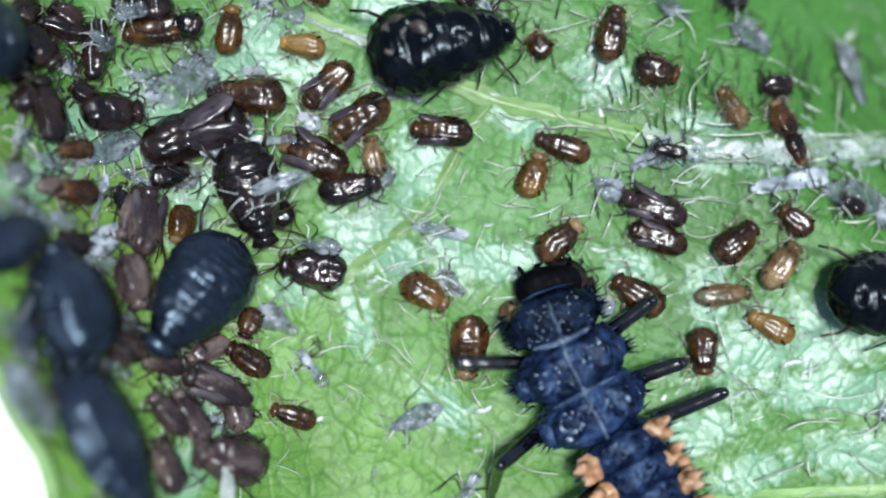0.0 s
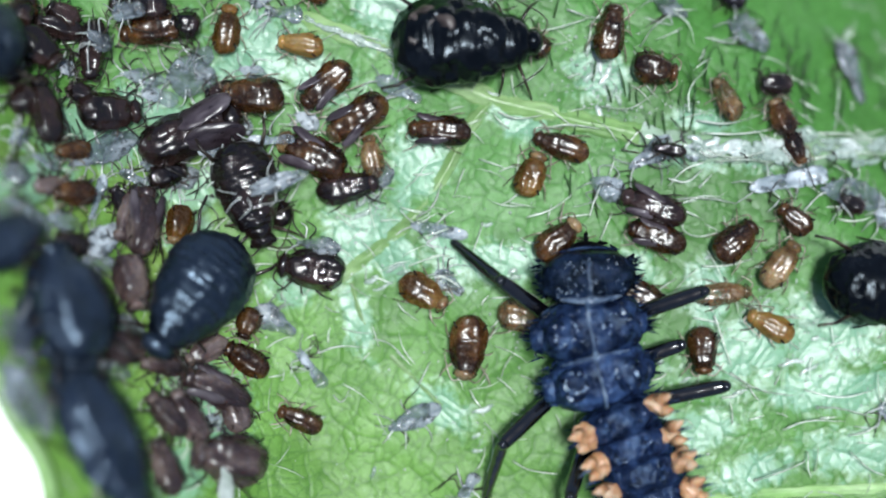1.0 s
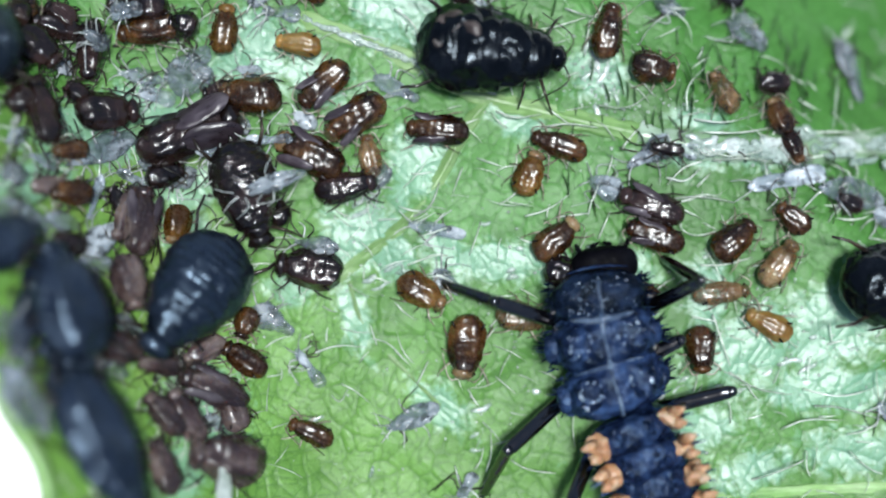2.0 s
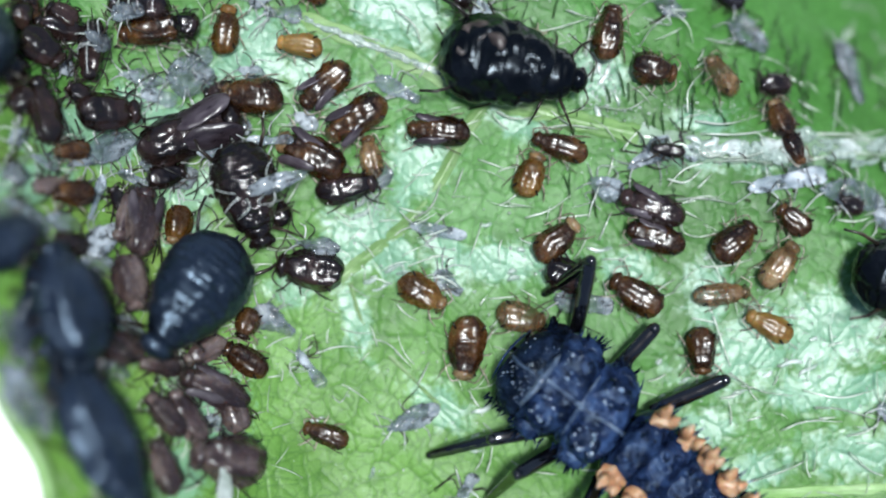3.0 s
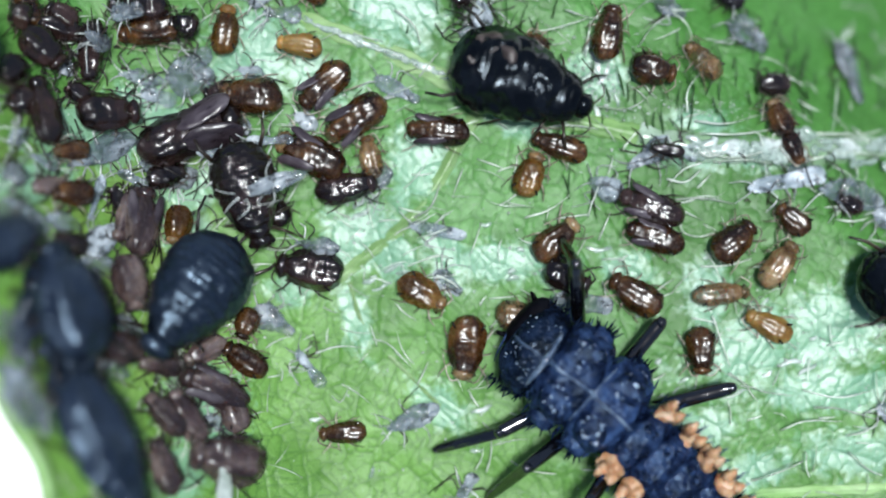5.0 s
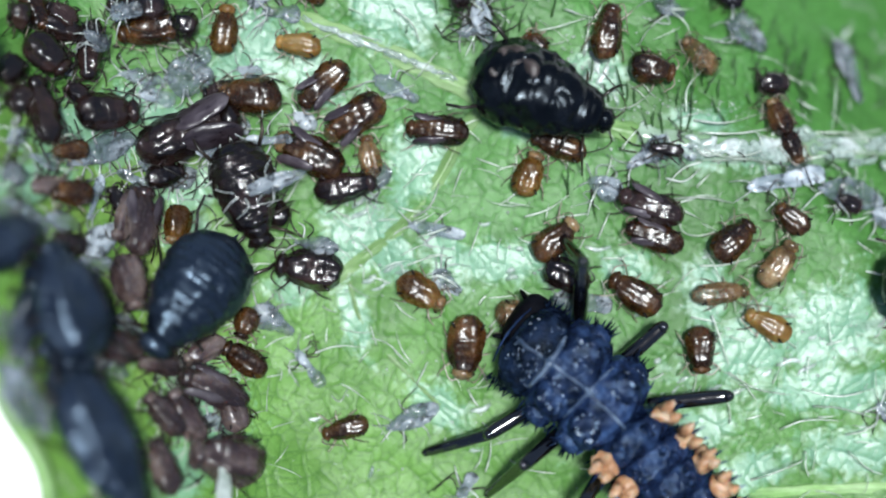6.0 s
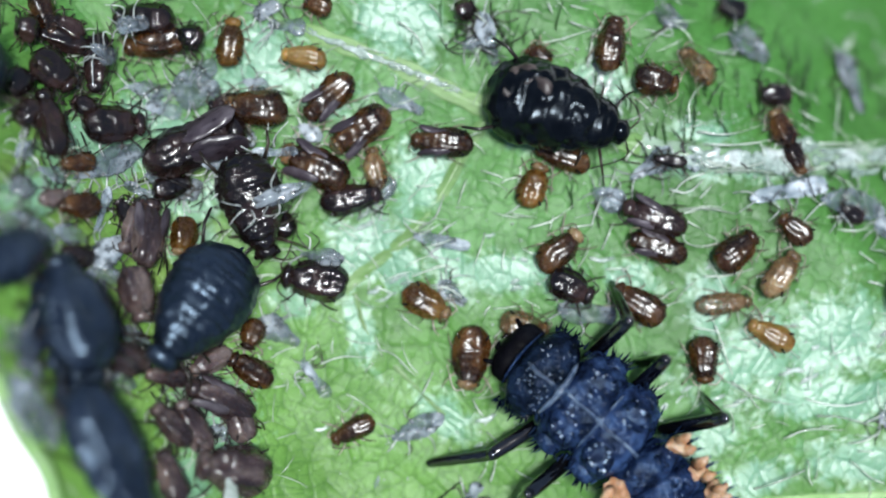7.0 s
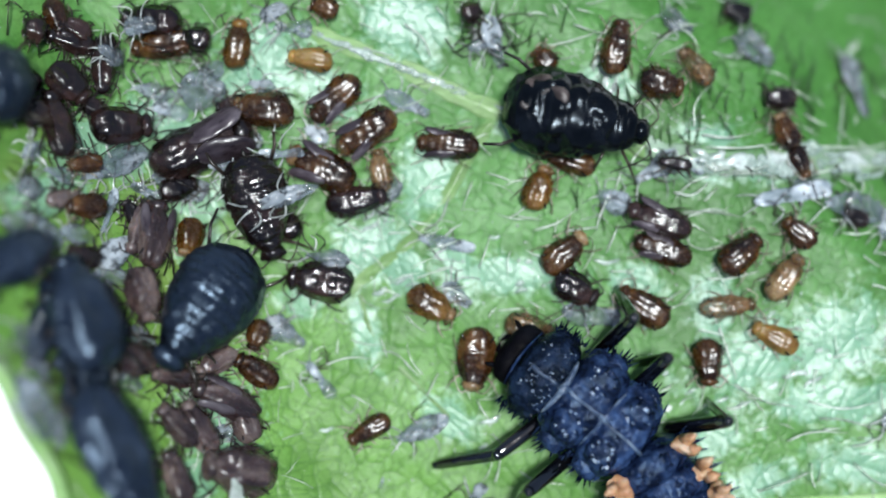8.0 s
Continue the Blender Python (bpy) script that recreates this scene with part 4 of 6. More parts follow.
        for s in (-1, 1):
            b = [ball((rnd.uniform(-0.12, 0.12), s * width * 0.2 + rnd.uniform(-0.1, 0.1), 0.42 - 0.025 * i), rnd.uniform(0.03, 0.06), u=8, v=6) for _ in range(6)]
            each("tubercle", b, M_LARVA, sg)
            if i < 5:
                y = s * width * 0.44
                lv, lf = pillow(0.34 + rnd.uniform(-0.04, 0.04), 0.36, 0.30, 14, 16, off=i * 3.1 + s, lump=0.11)
                lump = [([(q[0], q[1] + y, q[2] + 0.27) for q in lv], lf)]
                for dx, dy, n in ((-0.09, 0.06, 0.14), (0.08, 0.08, 0.18)):
                    dx += rnd.uniform(-0.03, 0.03)
                    lump.append(tube([(dx, y + s * dy * 0.6, 0.30), (dx * 1.15, y + s * (dy + 0.4 * n), 0.42), (dx * 1.3, y + s * (dy + n), 0.46)], [0.11, 0.08, 0.02], 7))
                put("wart", *join(*lump), M_WART, sg, "bright orange wart")
                spikes = [cone((dx, y + s * dy, 0.38), (dx * 1.6 - 0.03, y + s * (dy + 0.22), 0.50), 0.035) for dx, dy in ((-0.10, 0.08), (0.09, 0.09), (0.01, 0.14))]
                each("spike", spikes, M_MIDLINE if i % 2 else M_LARVA, sg)
    for key in ("leg_lf", "leg_lm", "leg_lh", "leg_rf", "leg_rm", "leg_rh"):
        pts = bent([(-0.26, 0, 0), (0.4 * FEMUR, 0, 0.02), (FEMUR, 0, 0)], 2)
        n = len(pts) - 1
        leg = got[key] = put("leg", *oval_tube(tube(pts, [0.094 + 0.026 * math.sin(math.pi * (0.2 + 0.7 * i / n)) for i in range(n + 1)], 16)), M_LEG, root, "glossy black leg")
        pts = bent([(0, 0, 0), (0.5 * TIBIA, 0, 0.015), (TIBIA, 0, -0.01)], 2)
        shin = oval_tube(tube(pts, [0.098 * (1 - 0.30 * (i / n) ** 1.5) for i in range(n + 1)], 16))
        foot = join(ball((TIBIA, 0, -0.01), (0.07, 0.064, 0.064), u=12, v=8), cone((TIBIA + 0.04, 0, 0), (TIBIA + 0.12, 0, -0.06), 0.025))
        got[key + "_tibia"] = put("tibia", *join(shin, ball((0, 0, 0), 0.097, u=12, v=8), foot), M_LEG, leg)
    return got


FEMUR, TIBIA = 0.98, 1.15
larva = ladybird_larva()


# ---- hairs, grains and highlight smears on the leaf ----
def hairs():
    rnd = random.Random(11)
    pieces = []
    for i in range(420):
        x, y = rnd.uniform(-6.2, 7.6), rnd.uniform(-4.2, 4.4)
        if x < 0.5 and y < -1.0 and rnd.random() < 0.65:
            continue
        if x < -2 and rnd.random() < 0.4:
            continue
        a = rnd.gauss(0.2, 0.7) if rnd.random() < 0.6 else rnd.uniform(0, 6.28)
        n = rnd.uniform(0.18, 0.62)
        c = rnd.uniform(-0.4, 0.4)
        pts = []
        for t in (0, 0.25, 0.5, 0.75, 1.0):
            px, py = x + n * t * math.cos(a + c * t), y + n * t * math.sin(a + c * t)
            pts.append((px, py, ground(px, py) + 0.04 + 0.18 * n * math.sin(2.6 * t)))
        r = rnd.uniform(0.008, 0.017)
        pieces.append(tube(pts, [r, r, r * 0.9, r * 0.7, r * 0.2], 5))
    for i in range(130):
        x, y = rnd.gauss(-3.9, 0.6), rnd.gauss(-2.0, 0.75)
        a, n, c = rnd.gauss(0.9, 0.7), rnd.uniform(0.12, 0.45), rnd.uniform(-0.5, 0.5)
        pts = []
        for t in (0, 0.35, 0.7, 1.0):
            px, py = x + n * t * math.cos(a + c * t), y + n * t * math.sin(a + c * t)
            pts.append((px, py, ground(px, py) + 0.05 + 0.3 * n * t))
        r = rnd.uniform(0.008, 0.015)
        pieces.append(tube(pts, [r, r, r * 0.8, r * 0.3], 5))
    tagged(put("leaf_hairs", *join(*pieces), M_HAIR), "fine pale curved hairs standing on the leaf", "leaf hairs", kind="stuff")


hairs()


def hair_shadows():
    """Upright dark green strands as hair shadows where the leaf falls away, and along the upper vein."""
    rnd = random.Random(17)
    pieces = []
    for cx, cy, sx, sy, count in ((5.4, 2.6, 1.4, 0.7, 80), (3.4, 2.2, 0.8, 0.5, 14), (1.2, 3.5, 0.8, 0.4, 22), (2.3, 1.3, 1.2, 0.6, 6)):
        for _ in range(count):
            x, y = rnd.gauss(cx, sx), rnd.gauss(cy, sy)
            a, n = rnd.gauss(1.57, 0.22), rnd.uniform(0.15, 0.6)
            c = rnd.uniform(-0.3, 0.3)
            pts = []
            for t in (0, 0.35, 0.7, 1.0):
                px, py = x + n * t * math.cos(a + c * t), y + n * t * math.sin(a + c * t)
                pts.append((px, py, ground(px, py) + 0.02 + 0.3 * n * t))
            r = rnd.uniform(0.010, 0.020)
            pieces.append(tube(pts, [r, r, r * 0.8, r * 0.3], 5))
    tagged(put("dark_leaf_hairs", *join(*pieces), M_HAIR_SHADOW), "short dark green strands standing in for hair shadows", "leaf hairs", kind="stuff")


hair_shadows()


def long_hair(points, r=0.017):
    line = bent([(a, b, 0) for a, b in points], 3)
    n = len(line) - 1
    pts = [(q.x, q.y, ground(q.x, q.y) + 0.05 + 0.12 * math.sin(math.pi * i / n)) for i, q in enumerate(line)]
    ob = put("leaf_hair", *tube(pts, [1.2 * r * (1 - 0.7 * (i / n) ** 2) for i in range(n + 1)], 6), M_HAIR)
    tagged(ob, "long pale curved plant hair lying on the leaf", "leaf hair", "long leaf hairs")


long_hair([(3.70, 0.78), (4.11, 0.82), (4.65, 0.71)], 0.017)
long_hair([(3.80, 0.50), (3.75, 0.28), (4.02, 0.17), (4.34, 0.26)], 0.016)
long_hair([(3.57, 1.11), (3.84, 1.02), (4.11, 1.27)], 0.015)
long_hair([(4.01, 2.03), (4.47, 1.95), (5.05, 2.14)], 0.015)
long_hair([(1.31, 0.50), (1.67, 0.59), (2.03, 0.86)], 0.014)
long_hair([(1.81, 0.48), (2.35, 0.55)], 0.013)
long_hair([(4.11, -0.28), (4.47, -0.28), (4.93, -0.15)], 0.013)
long_hair([(-0.44, 0.50), (-0.17, 0.64), (-0.04, 1.04)], 0.018)
long_hair([(0.69, -3.55), (0.78, -3.24), (0.76, -2.88)], 0.013)
long_hair([(4.90, -3.67), (5.36, -3.50), (5.72, -3.36)], 0.016)
long_hair([(5.76, -3.23), (5.72, -3.45), (5.81, -3.63)], 0.014)
long_hair([(5.90, -2.51), (6.26, -2.51), (6.90, -2.71)], 0.015)
long_hair([(0.32, 1.27), (0.25, 1.09), (0.17, 0.86)], 0.012)
long_hair([(0.86, 2.17), (1.13, 2.03), (1.58, 2.12)], 0.014)
long_hair([(4.02, 1.59), (4.20, 1.41), (4.56, 1.61)], 0.014)
long_hair([(-1.75, -2.33), (-1.61, -2.46), (-1.48, -2.20)], 0.012)
long_hair([(2.48, 2.26), (2.93, 2.17), (3.29, 2.44)], 0.013)
long_hair([(3.12, 3.21), (3.31, 3.54), (3.79, 3.84)], 0.012)
long_hair([(1.41, 3.44), (1.77, 3.48), (2.31, 3.66)], 0.012)
long_hair([(-0.76, 3.79), (-0.44, 3.56), (-0.35, 3.25)], 0.012)
long_hair([(6.31, 1.85), (6.41, 2.42), (6.52, 2.91)], 0.012)
long_hair([(3.88, 2.17), (3.84, 2.53), (4.22, 2.91)], 0.012)
long_hair([(-6.44, 1.27), (-6.36, 1.80), (-6.45, 2.06)], 0.013)
long_hair([(-5.92, 1.61), (-5.67, 1.80), (-5.50, 1.54)], 0.013)
long_hair([(2.48, 1.00), (2.35, 0.73), (2.30, 0.50)], 0.012)
long_hair([(4.09, 1.83), (4.66, 1.80), (5.33, 1.92)], 0.016)
long_hair([(4.06, 1.61), (4.56, 1.38), (5.46, 1.66)], 0.016)
long_hair([(4.31, 1.38), (4.83, 1.42), (5.25, 1.35)], 0.018)
long_hair([(6.00, 1.73), (6.60, 1.80), (7.32, 1.76)], 0.015)
long_hair([(5.88, 1.43), (6.58, 1.57), (7.34, 1.51)], 0.015)
long_hair([(6.01, 1.86), (6.81, 1.86), (7.24, 1.95)], 0.015)
long_hair([(4.11, 1.36), (3.79, 1.27), (3.57, 1.00)], 0.012)
long_hair([(3.60, 3.83), (3.92, 3.61), (4.00, 3.28)], 0.013)
long_hair([(1.95, 3.80), (2.40, 3.61), (2.85, 3.71)], 0.013)
long_hair([(5.72, -2.24), (6.26, -2.38), (6.81, -2.24)], 0.013)
long_hair([(4.29, -1.07), (4.42, -1.52), (4.56, -1.88)], 0.014)
long_hair([(5.36, -2.87), (5.72, -2.69), (6.35, -2.74)], 0.013)
long_hair([(6.45, -3.23), (6.72, -3.50), (6.99, -3.60)], 0.013)
long_hair([(0.41, -2.24), (0.52, -2.44), (0.59, -2.51)], 0.012)
long_hair([(1.09, -3.37), (1.32, -3.51), (1.81, -3.58)], 0.013)
long_hair([(-0.40, -2.15), (-0.29, -1.93), (-0.23, -1.79)], 0.012)
long_hair([(-2.02, -1.66), (-1.66, -1.52), (-1.21, -1.57)], 0.013)
long_hair([(4.55, -1.97), (4.91, -2.24), (5.54, -2.33)], 0.013)
long_hair([(1.58, 1.90), (1.94, 1.97), (2.48, 1.90)], 0.013)
long_hair([(-1.12, -1.43), (-0.85, -1.48), (-0.58, -1.79)], 0.012)


# pale grains added in place of the small glints on the leaf
def grains():
    rnd = random.Random(23)
    pieces = []
    for cx, cy, sx, sy, count in ((2.5, 2.8, 0.45, 0.4, 240), (4.6, 2.2, 0.9, 0.12, 90), (5.6, -1.4, 1.0, 0.8, 140), (-1.4, 0.3, 0.5, 0.5, 60), (0.6, 1.0, 2.5, 1.6, 120), (-4.3, 2.0, 1.4, 1.4, 160), (4.8, 1.6, 1.3, 0.12, 120), (0.0, -1.5, 3.5, 1.6, 160), (-3.9, -2.3, 0.5, 0.7, 50)):
        for _ in range(count):
            x, y = rnd.gauss(cx, sx), rnd.gauss(cy, sy)
            r = rnd.uniform(0.006, 0.02)
            pieces.append(ball((x, y, ground(x, y) + 0.6 * r), (r * rnd.uniform(0.7, 1.8), r * rnd.uniform(0.7, 1.6), r), u=6, v=4))
    tagged(put("honeydew_grains", *join(*pieces), M_GRAIN), "scattered pale grains standing in for glints on the leaf", "honeydew", kind="stuff")


grains()


def smears():
    """Flat pale smears added as highlights along the thick vein and on glossy patches."""
    rnd = random.Random(41)
    pieces = []
    for cx, cy, sx, sy, turn, rise, count in (
            (4.75, 1.57, 0.45, 0.07, 0.0, 0.09, 46), (6.6, 1.62, 0.6, 0.12, 0.0, 0.09, 34), (5.3, -1.5, 1.2, 0.6, 0.5, 0.0, 26), (2.5, 2.75, 0.4, 0.4, 1.4, 0.0, 14),
            (-1.3, 0.3, 0.6, 0.5, 0.7, 0.0, 12), (0.9, -0.2, 0.9, 0.3, 0.1, 0.0, 10), (0.5, -2.4, 2.0, 0.8, 0.5, 0.0, 14), (-0.94, 3.14, 0.75, 0.02, -0.37, 0.075, 60)):
        for _ in range(count):
            p, q = rnd.gauss(0, sx), rnd.gauss(0, sy)
            x, y = cx + p * math.cos(turn) - q * math.sin(turn), cy + p * math.sin(turn) + q * math.cos(turn)
            a, n = turn + rnd.gauss(0, 0.25 if sy > 0.05 else 0.06), rnd.uniform(0.06, 0.22)
            d = Vector((math.cos(a), math.sin(a), 0))
            up = rise + 0.02 * max(0.0, x - 3.2) * (rise > 0)
            pts = [Vector((x, y, 0)) + d * n * t + Vector((-d.y, d.x, 0)) * 0.12 * n * math.sin(3 * t + x * 7) for t in (-1, -0.6, -0.2, 0.2, 0.6, 1)]
            w = rnd.uniform(0.025, 0.055) * (0.62 if sy < 0.05 else 1.8 if rise else 1.0)
            rings = []
            for p, k in zip(pts, (0.25, 0.8, 1.0, 0.85, 0.95, 0.3)):
                z = ground(p.x, p.y) + up
                rings.append([p + Vector((-d.y, d.x, 0)) * w * k * math.cos(b) + Vector((0, 0, z + 0.35 * w * k * math.sin(b))) for b in (2 * math.pi * j / 8 for j in range(8))])
            pieces.append(loft(rings))
    tagged(put("honeydew_smears", *join(*pieces), M_SMEAR), "glossy pale smears standing in for highlights on the leaf", "honeydew", kind="stuff")


smears()


def debris():
    """Dark shed fragments and loose bent legs, also filling in shade between the crowded aphids."""
    rnd = random.Random(31)
    pieces = []
    for cx, cy, sx, sy, count in ((-5.3, 2.2, 1.1, 1.3, 130), (-3.6, 1.6, 0.7, 0.8, 40), (-4.7, -1.7, 0.5, 0.8, 40), (6.0, 1.15, 0.6, 0.2, 16), (0.65, 3.5, 0.22, 0.3, 34)):
        for _ in range(count):
            x, y = rnd.gauss(cx, sx), rnd.gauss(cy, sy)
            if x < edge_x(y) + 0.9:
                continue
            z = ground(x, y)
            a = rnd.uniform(0, 6.28)
            if rnd.random() < 0.3:
                r = rnd.uniform(0.02, 0.06)
                pieces.append(tube([(x - r, y, z), (x, y + 0.4 * r, z + 0.4 * r), (x + r, y - 0.3 * r, z)], [0.4 * r, 0.7 * r, 0.2 * r], 6))
            else:
                n, c = rnd.uniform(0.12, 0.4), rnd.uniform(-1.4, 1.4)
                pts = bent([(x, y, z + 0.03), (x + n * math.cos(a), y + n * math.sin(a), z + rnd.uniform(0.03, 0.3)),
                            (x + n * math.cos(a) + n * math.cos(a + c), y + n * math.sin(a) + n * math.sin(a + c), z + 0.05)], 1)
                pieces.append(tube(pts, [0.012] * (len(pts) - 1) + [0.005], 5))
    tagged(put("shed_fragments", *join(*pieces), M_LIMB), "dark shed fragments and loose legs between the aphids", "debris", kind="stuff")


debris()


# ---- what moves ----
def gait(ob, swing, beat, phase):
    """Legs of a walking aphid swing to and fro about the hip."""
    for i, leg in enumerate([c for c in ob.children if c.name.startswith("leg")]):
        x, y, z = leg.location
        rows, t = [], 0.0
        while t < 8.01:
            rows.append((t, pose(x, y, z, 0, 0, swing * math.sin(beat * t + phase + math.pi * (i % 2) + i * 0.4))))
            t += 0.5
        walk(leg, rows)


def motions():
    walk(walker, [
        (0.0, seat(-0.038, 3.183, 10.1)),
        (0.5, seat(0.123, 3.148, 5.3)),
        (1.0, seat(0.387, 3.183, -0.2)),
        (1.5, seat(0.616, 3.042, -5.4)),
        (1.7, seat(0.680, 3.031, -5.4)),
        (2.8, seat(1.120, 2.865, -14.0)),
        (3.0, seat(1.138, 2.809, -13.6)),
        (3.5, seat(1.188, 2.776, -16.0)),
        (4.0, seat(1.182, 2.678, -16.0)),
        (4.5, seat(1.206, 2.575, -21.5)),
        (4.7, seat(1.214, 2.566, -22.0)),
        (5.8, seat(1.570, 2.382, -23.6)),
        (6.0, seat(1.623, 2.324, -23.4)),
        (6.5, seat(1.732, 2.220, -23.1)),
        (7.0, seat(1.778, 2.270, -19.4)),
        (7.5, seat(1.789, 2.368, -19.5)),
        (8.0, seat(1.984, 2.218, -12.9)),
    ])
    walk(leaver, [
        (0.0, seat(7.169, -0.771, -1.6)),
        (0.5, seat(7.155, -0.685, -1.6)),
        (1.0, seat(7.131, -0.635, -1.1)),
        (1.5, seat(7.294, -0.722, -0.5)),
        (1.7, seat(7.338, -0.714, -0.8)),
        (2.8, seat(7.531, -0.586, -1.1)),
        (3.0, seat(7.561, -0.569, -1.0)),
        (4.0, seat(7.636, -0.621, -0.2)),
        (4.7, seat(7.588, -0.663, -0.6)),
        (5.8, seat(7.996, -0.725, -0.5)),
        (6.5, seat(8.125, -0.752, -0.9)),
        (7.0, seat(8.243, -0.740, -1.0)),
        (8.0, seat(8.288, -0.788, -1.3)),
    ])
    walk(stroller, [
        (0.0, seat(-2.435, -2.654, 162.5)),
        (0.5, seat(-2.390, -2.663, 161.0)),
        (1.0, seat(-2.303, -2.704, 157.4)),
        (1.5, seat(-2.222, -2.882, 149.4)),
        (1.7, seat(-2.174, -2.911, 152.1)),
        (2.8, seat(-1.911, -2.922, 159.4)),
        (3.5, seat(-1.756, -2.986, 166.2)),
        (4.0, seat(-1.654, -2.944, 173.1)),
        (4.7, seat(-1.594, -2.906, 181.2)),
        (5.8, seat(-1.538, -2.871, 193.2)),
        (6.5, seat(-1.516, -2.768, 201.8)),
        (7.0, seat(-1.500, -2.710, 206.6)),
        (7.5, seat(-1.373, -2.722, 208.7)),
        (8.0, seat(-1.319, -2.691, 211.3)),
    ])
    walk(climber, [
        (0.0, seat(4.528, 2.228, 120.6)),
        (0.5, seat(4.480, 2.310, 117.4)),
        (1.0, seat(4.451, 2.346, 115.6)),
        (1.7, seat(4.441, 2.369, 116.4)),
        (2.8, seat(4.422, 2.705, 123.6)),
        (3.5, seat(4.348, 2.743, 127.2)),
        (4.0, seat(4.257, 2.824, 131.9)),
        (4.7, seat(4.141, 2.939, 134.0)),
        (5.8, seat(4.087, 3.004, 133.0)),
        (6.5, seat(4.031, 3.079, 132.0)),
        (7.0, seat(3.993, 3.047, 131.9)),
        (8.0, seat(3.883, 3.090, 129.8)),
    ])
    walk(visitor, [
        (0.0, seat(-7.248, 2.900, -172.0)),
        (1.7, seat(-7.246, 2.897, -171.4)),
        (3.5, seat(-7.408, 2.885, -171.5)),
        (4.7, seat(-7.550, 2.787, -170.3)),
        (5.8, seat(-7.560, 2.694, -170.4)),
        (6.5, seat(-7.530, 2.656, -170.6)),
        (7.0, seat(-7.514, 2.682, -169.6)),
        (7.5, seat(-7.368, 2.528, -169.4)),
        (8.0, seat(-7.253, 2.444, -169.0)),
    ])
    walk(wanderer, [
        (0.0, seat(-6.369, 3.010, -40.1)),
        (3.5, seat(-6.268, 3.028, -38.6)),
        (4.7, seat(-6.265, 3.021, -40.7)),
        (5.8, seat(-6.200, 2.958, -39.8)),
        (6.5, seat(-6.150, 2.861, -40.9)),
        (7.0, seat(-6.184, 2.864, -40.0)),
        (7.5, seat(-6.138, 2.764, -40.9)),
        (8.0, seat(-6.065, 2.690, -42.8)),
    ])
    walk(newcomer, [
        (0.0, seat(-6.618, 3.906, -68.8)),
        (3.5, seat(-6.521, 3.850, -68.7)),
        (4.7, seat(-6.517, 3.788, -66.9)),
        (5.8, seat(-6.420, 3.712, -65.1)),
        (6.5, seat(-6.321, 3.704, -65.7)),
        (7.0, seat(-6.352, 3.823, -66.7)),
        (7.5, seat(-6.303, 3.769, -69.9)),
        (8.0, seat(-6.256, 3.732, -67.2)),
    ])
    walk(larva["root"], [
        (0.0, pose(0.002728, -0.003063, 0.000620, 0.0, -0.0, 121.1)),
        (0.3, pose(0.002495, -0.002998, 0.000620, 0.0, -0.0, 117.8)),
        (0.6, pose(0.002585, -0.002839, 0.000620, 0.0, -0.0, 117.4)),
        (0.9, pose(0.002674, -0.002646, 0.000620, 0.0, -0.0, 115.1)),
        (1.5, pose(0.002789, -0.002679, 0.000620, 0.0, -0.0, 109.8)),
        (1.7, pose(0.002831, -0.002746, 0.000620, 0.0, -0.0, 109.2)),
        (2.8, pose(0.003122, -0.003024, 0.000620, 0.0, -0.0, 135.7)),
        (3.0, pose(0.002973, -0.003064, 0.000620, 0.0, -0.0, 137.7)),
        (3.3, pose(0.002869, -0.003017, 0.000620, 0.0, -0.0, 135.5)),
        (3.6, pose(0.002965, -0.002891, 0.000620, 0.0, -0.0, 130.6)),
        (4.0, pose(0.003094, -0.002948, 0.000620, 0.0, -0.0, 131.1)),
        (4.7, pose(0.003043, -0.002946, 0.000620, 0.0, -0.0, 132.0)),
        (5.8, pose(0.002934, -0.002938, 0.000620, 0.0, -0.0, 131.2)),
        (6.5, pose(0.003006, -0.002971, 0.000620, 0.0, -0.0, 127.4)),
        (6.8, pose(0.003018, -0.003039, 0.000620, 0.0, -0.0, 126.8)),
        (7.0, pose(0.003085, -0.003240, 0.000620, 0.0, -0.0, 126.1)),
        (8.0, pose(0.003088, -0.003189, 0.000620, 0.0, -0.0, 124.4)),
    ])
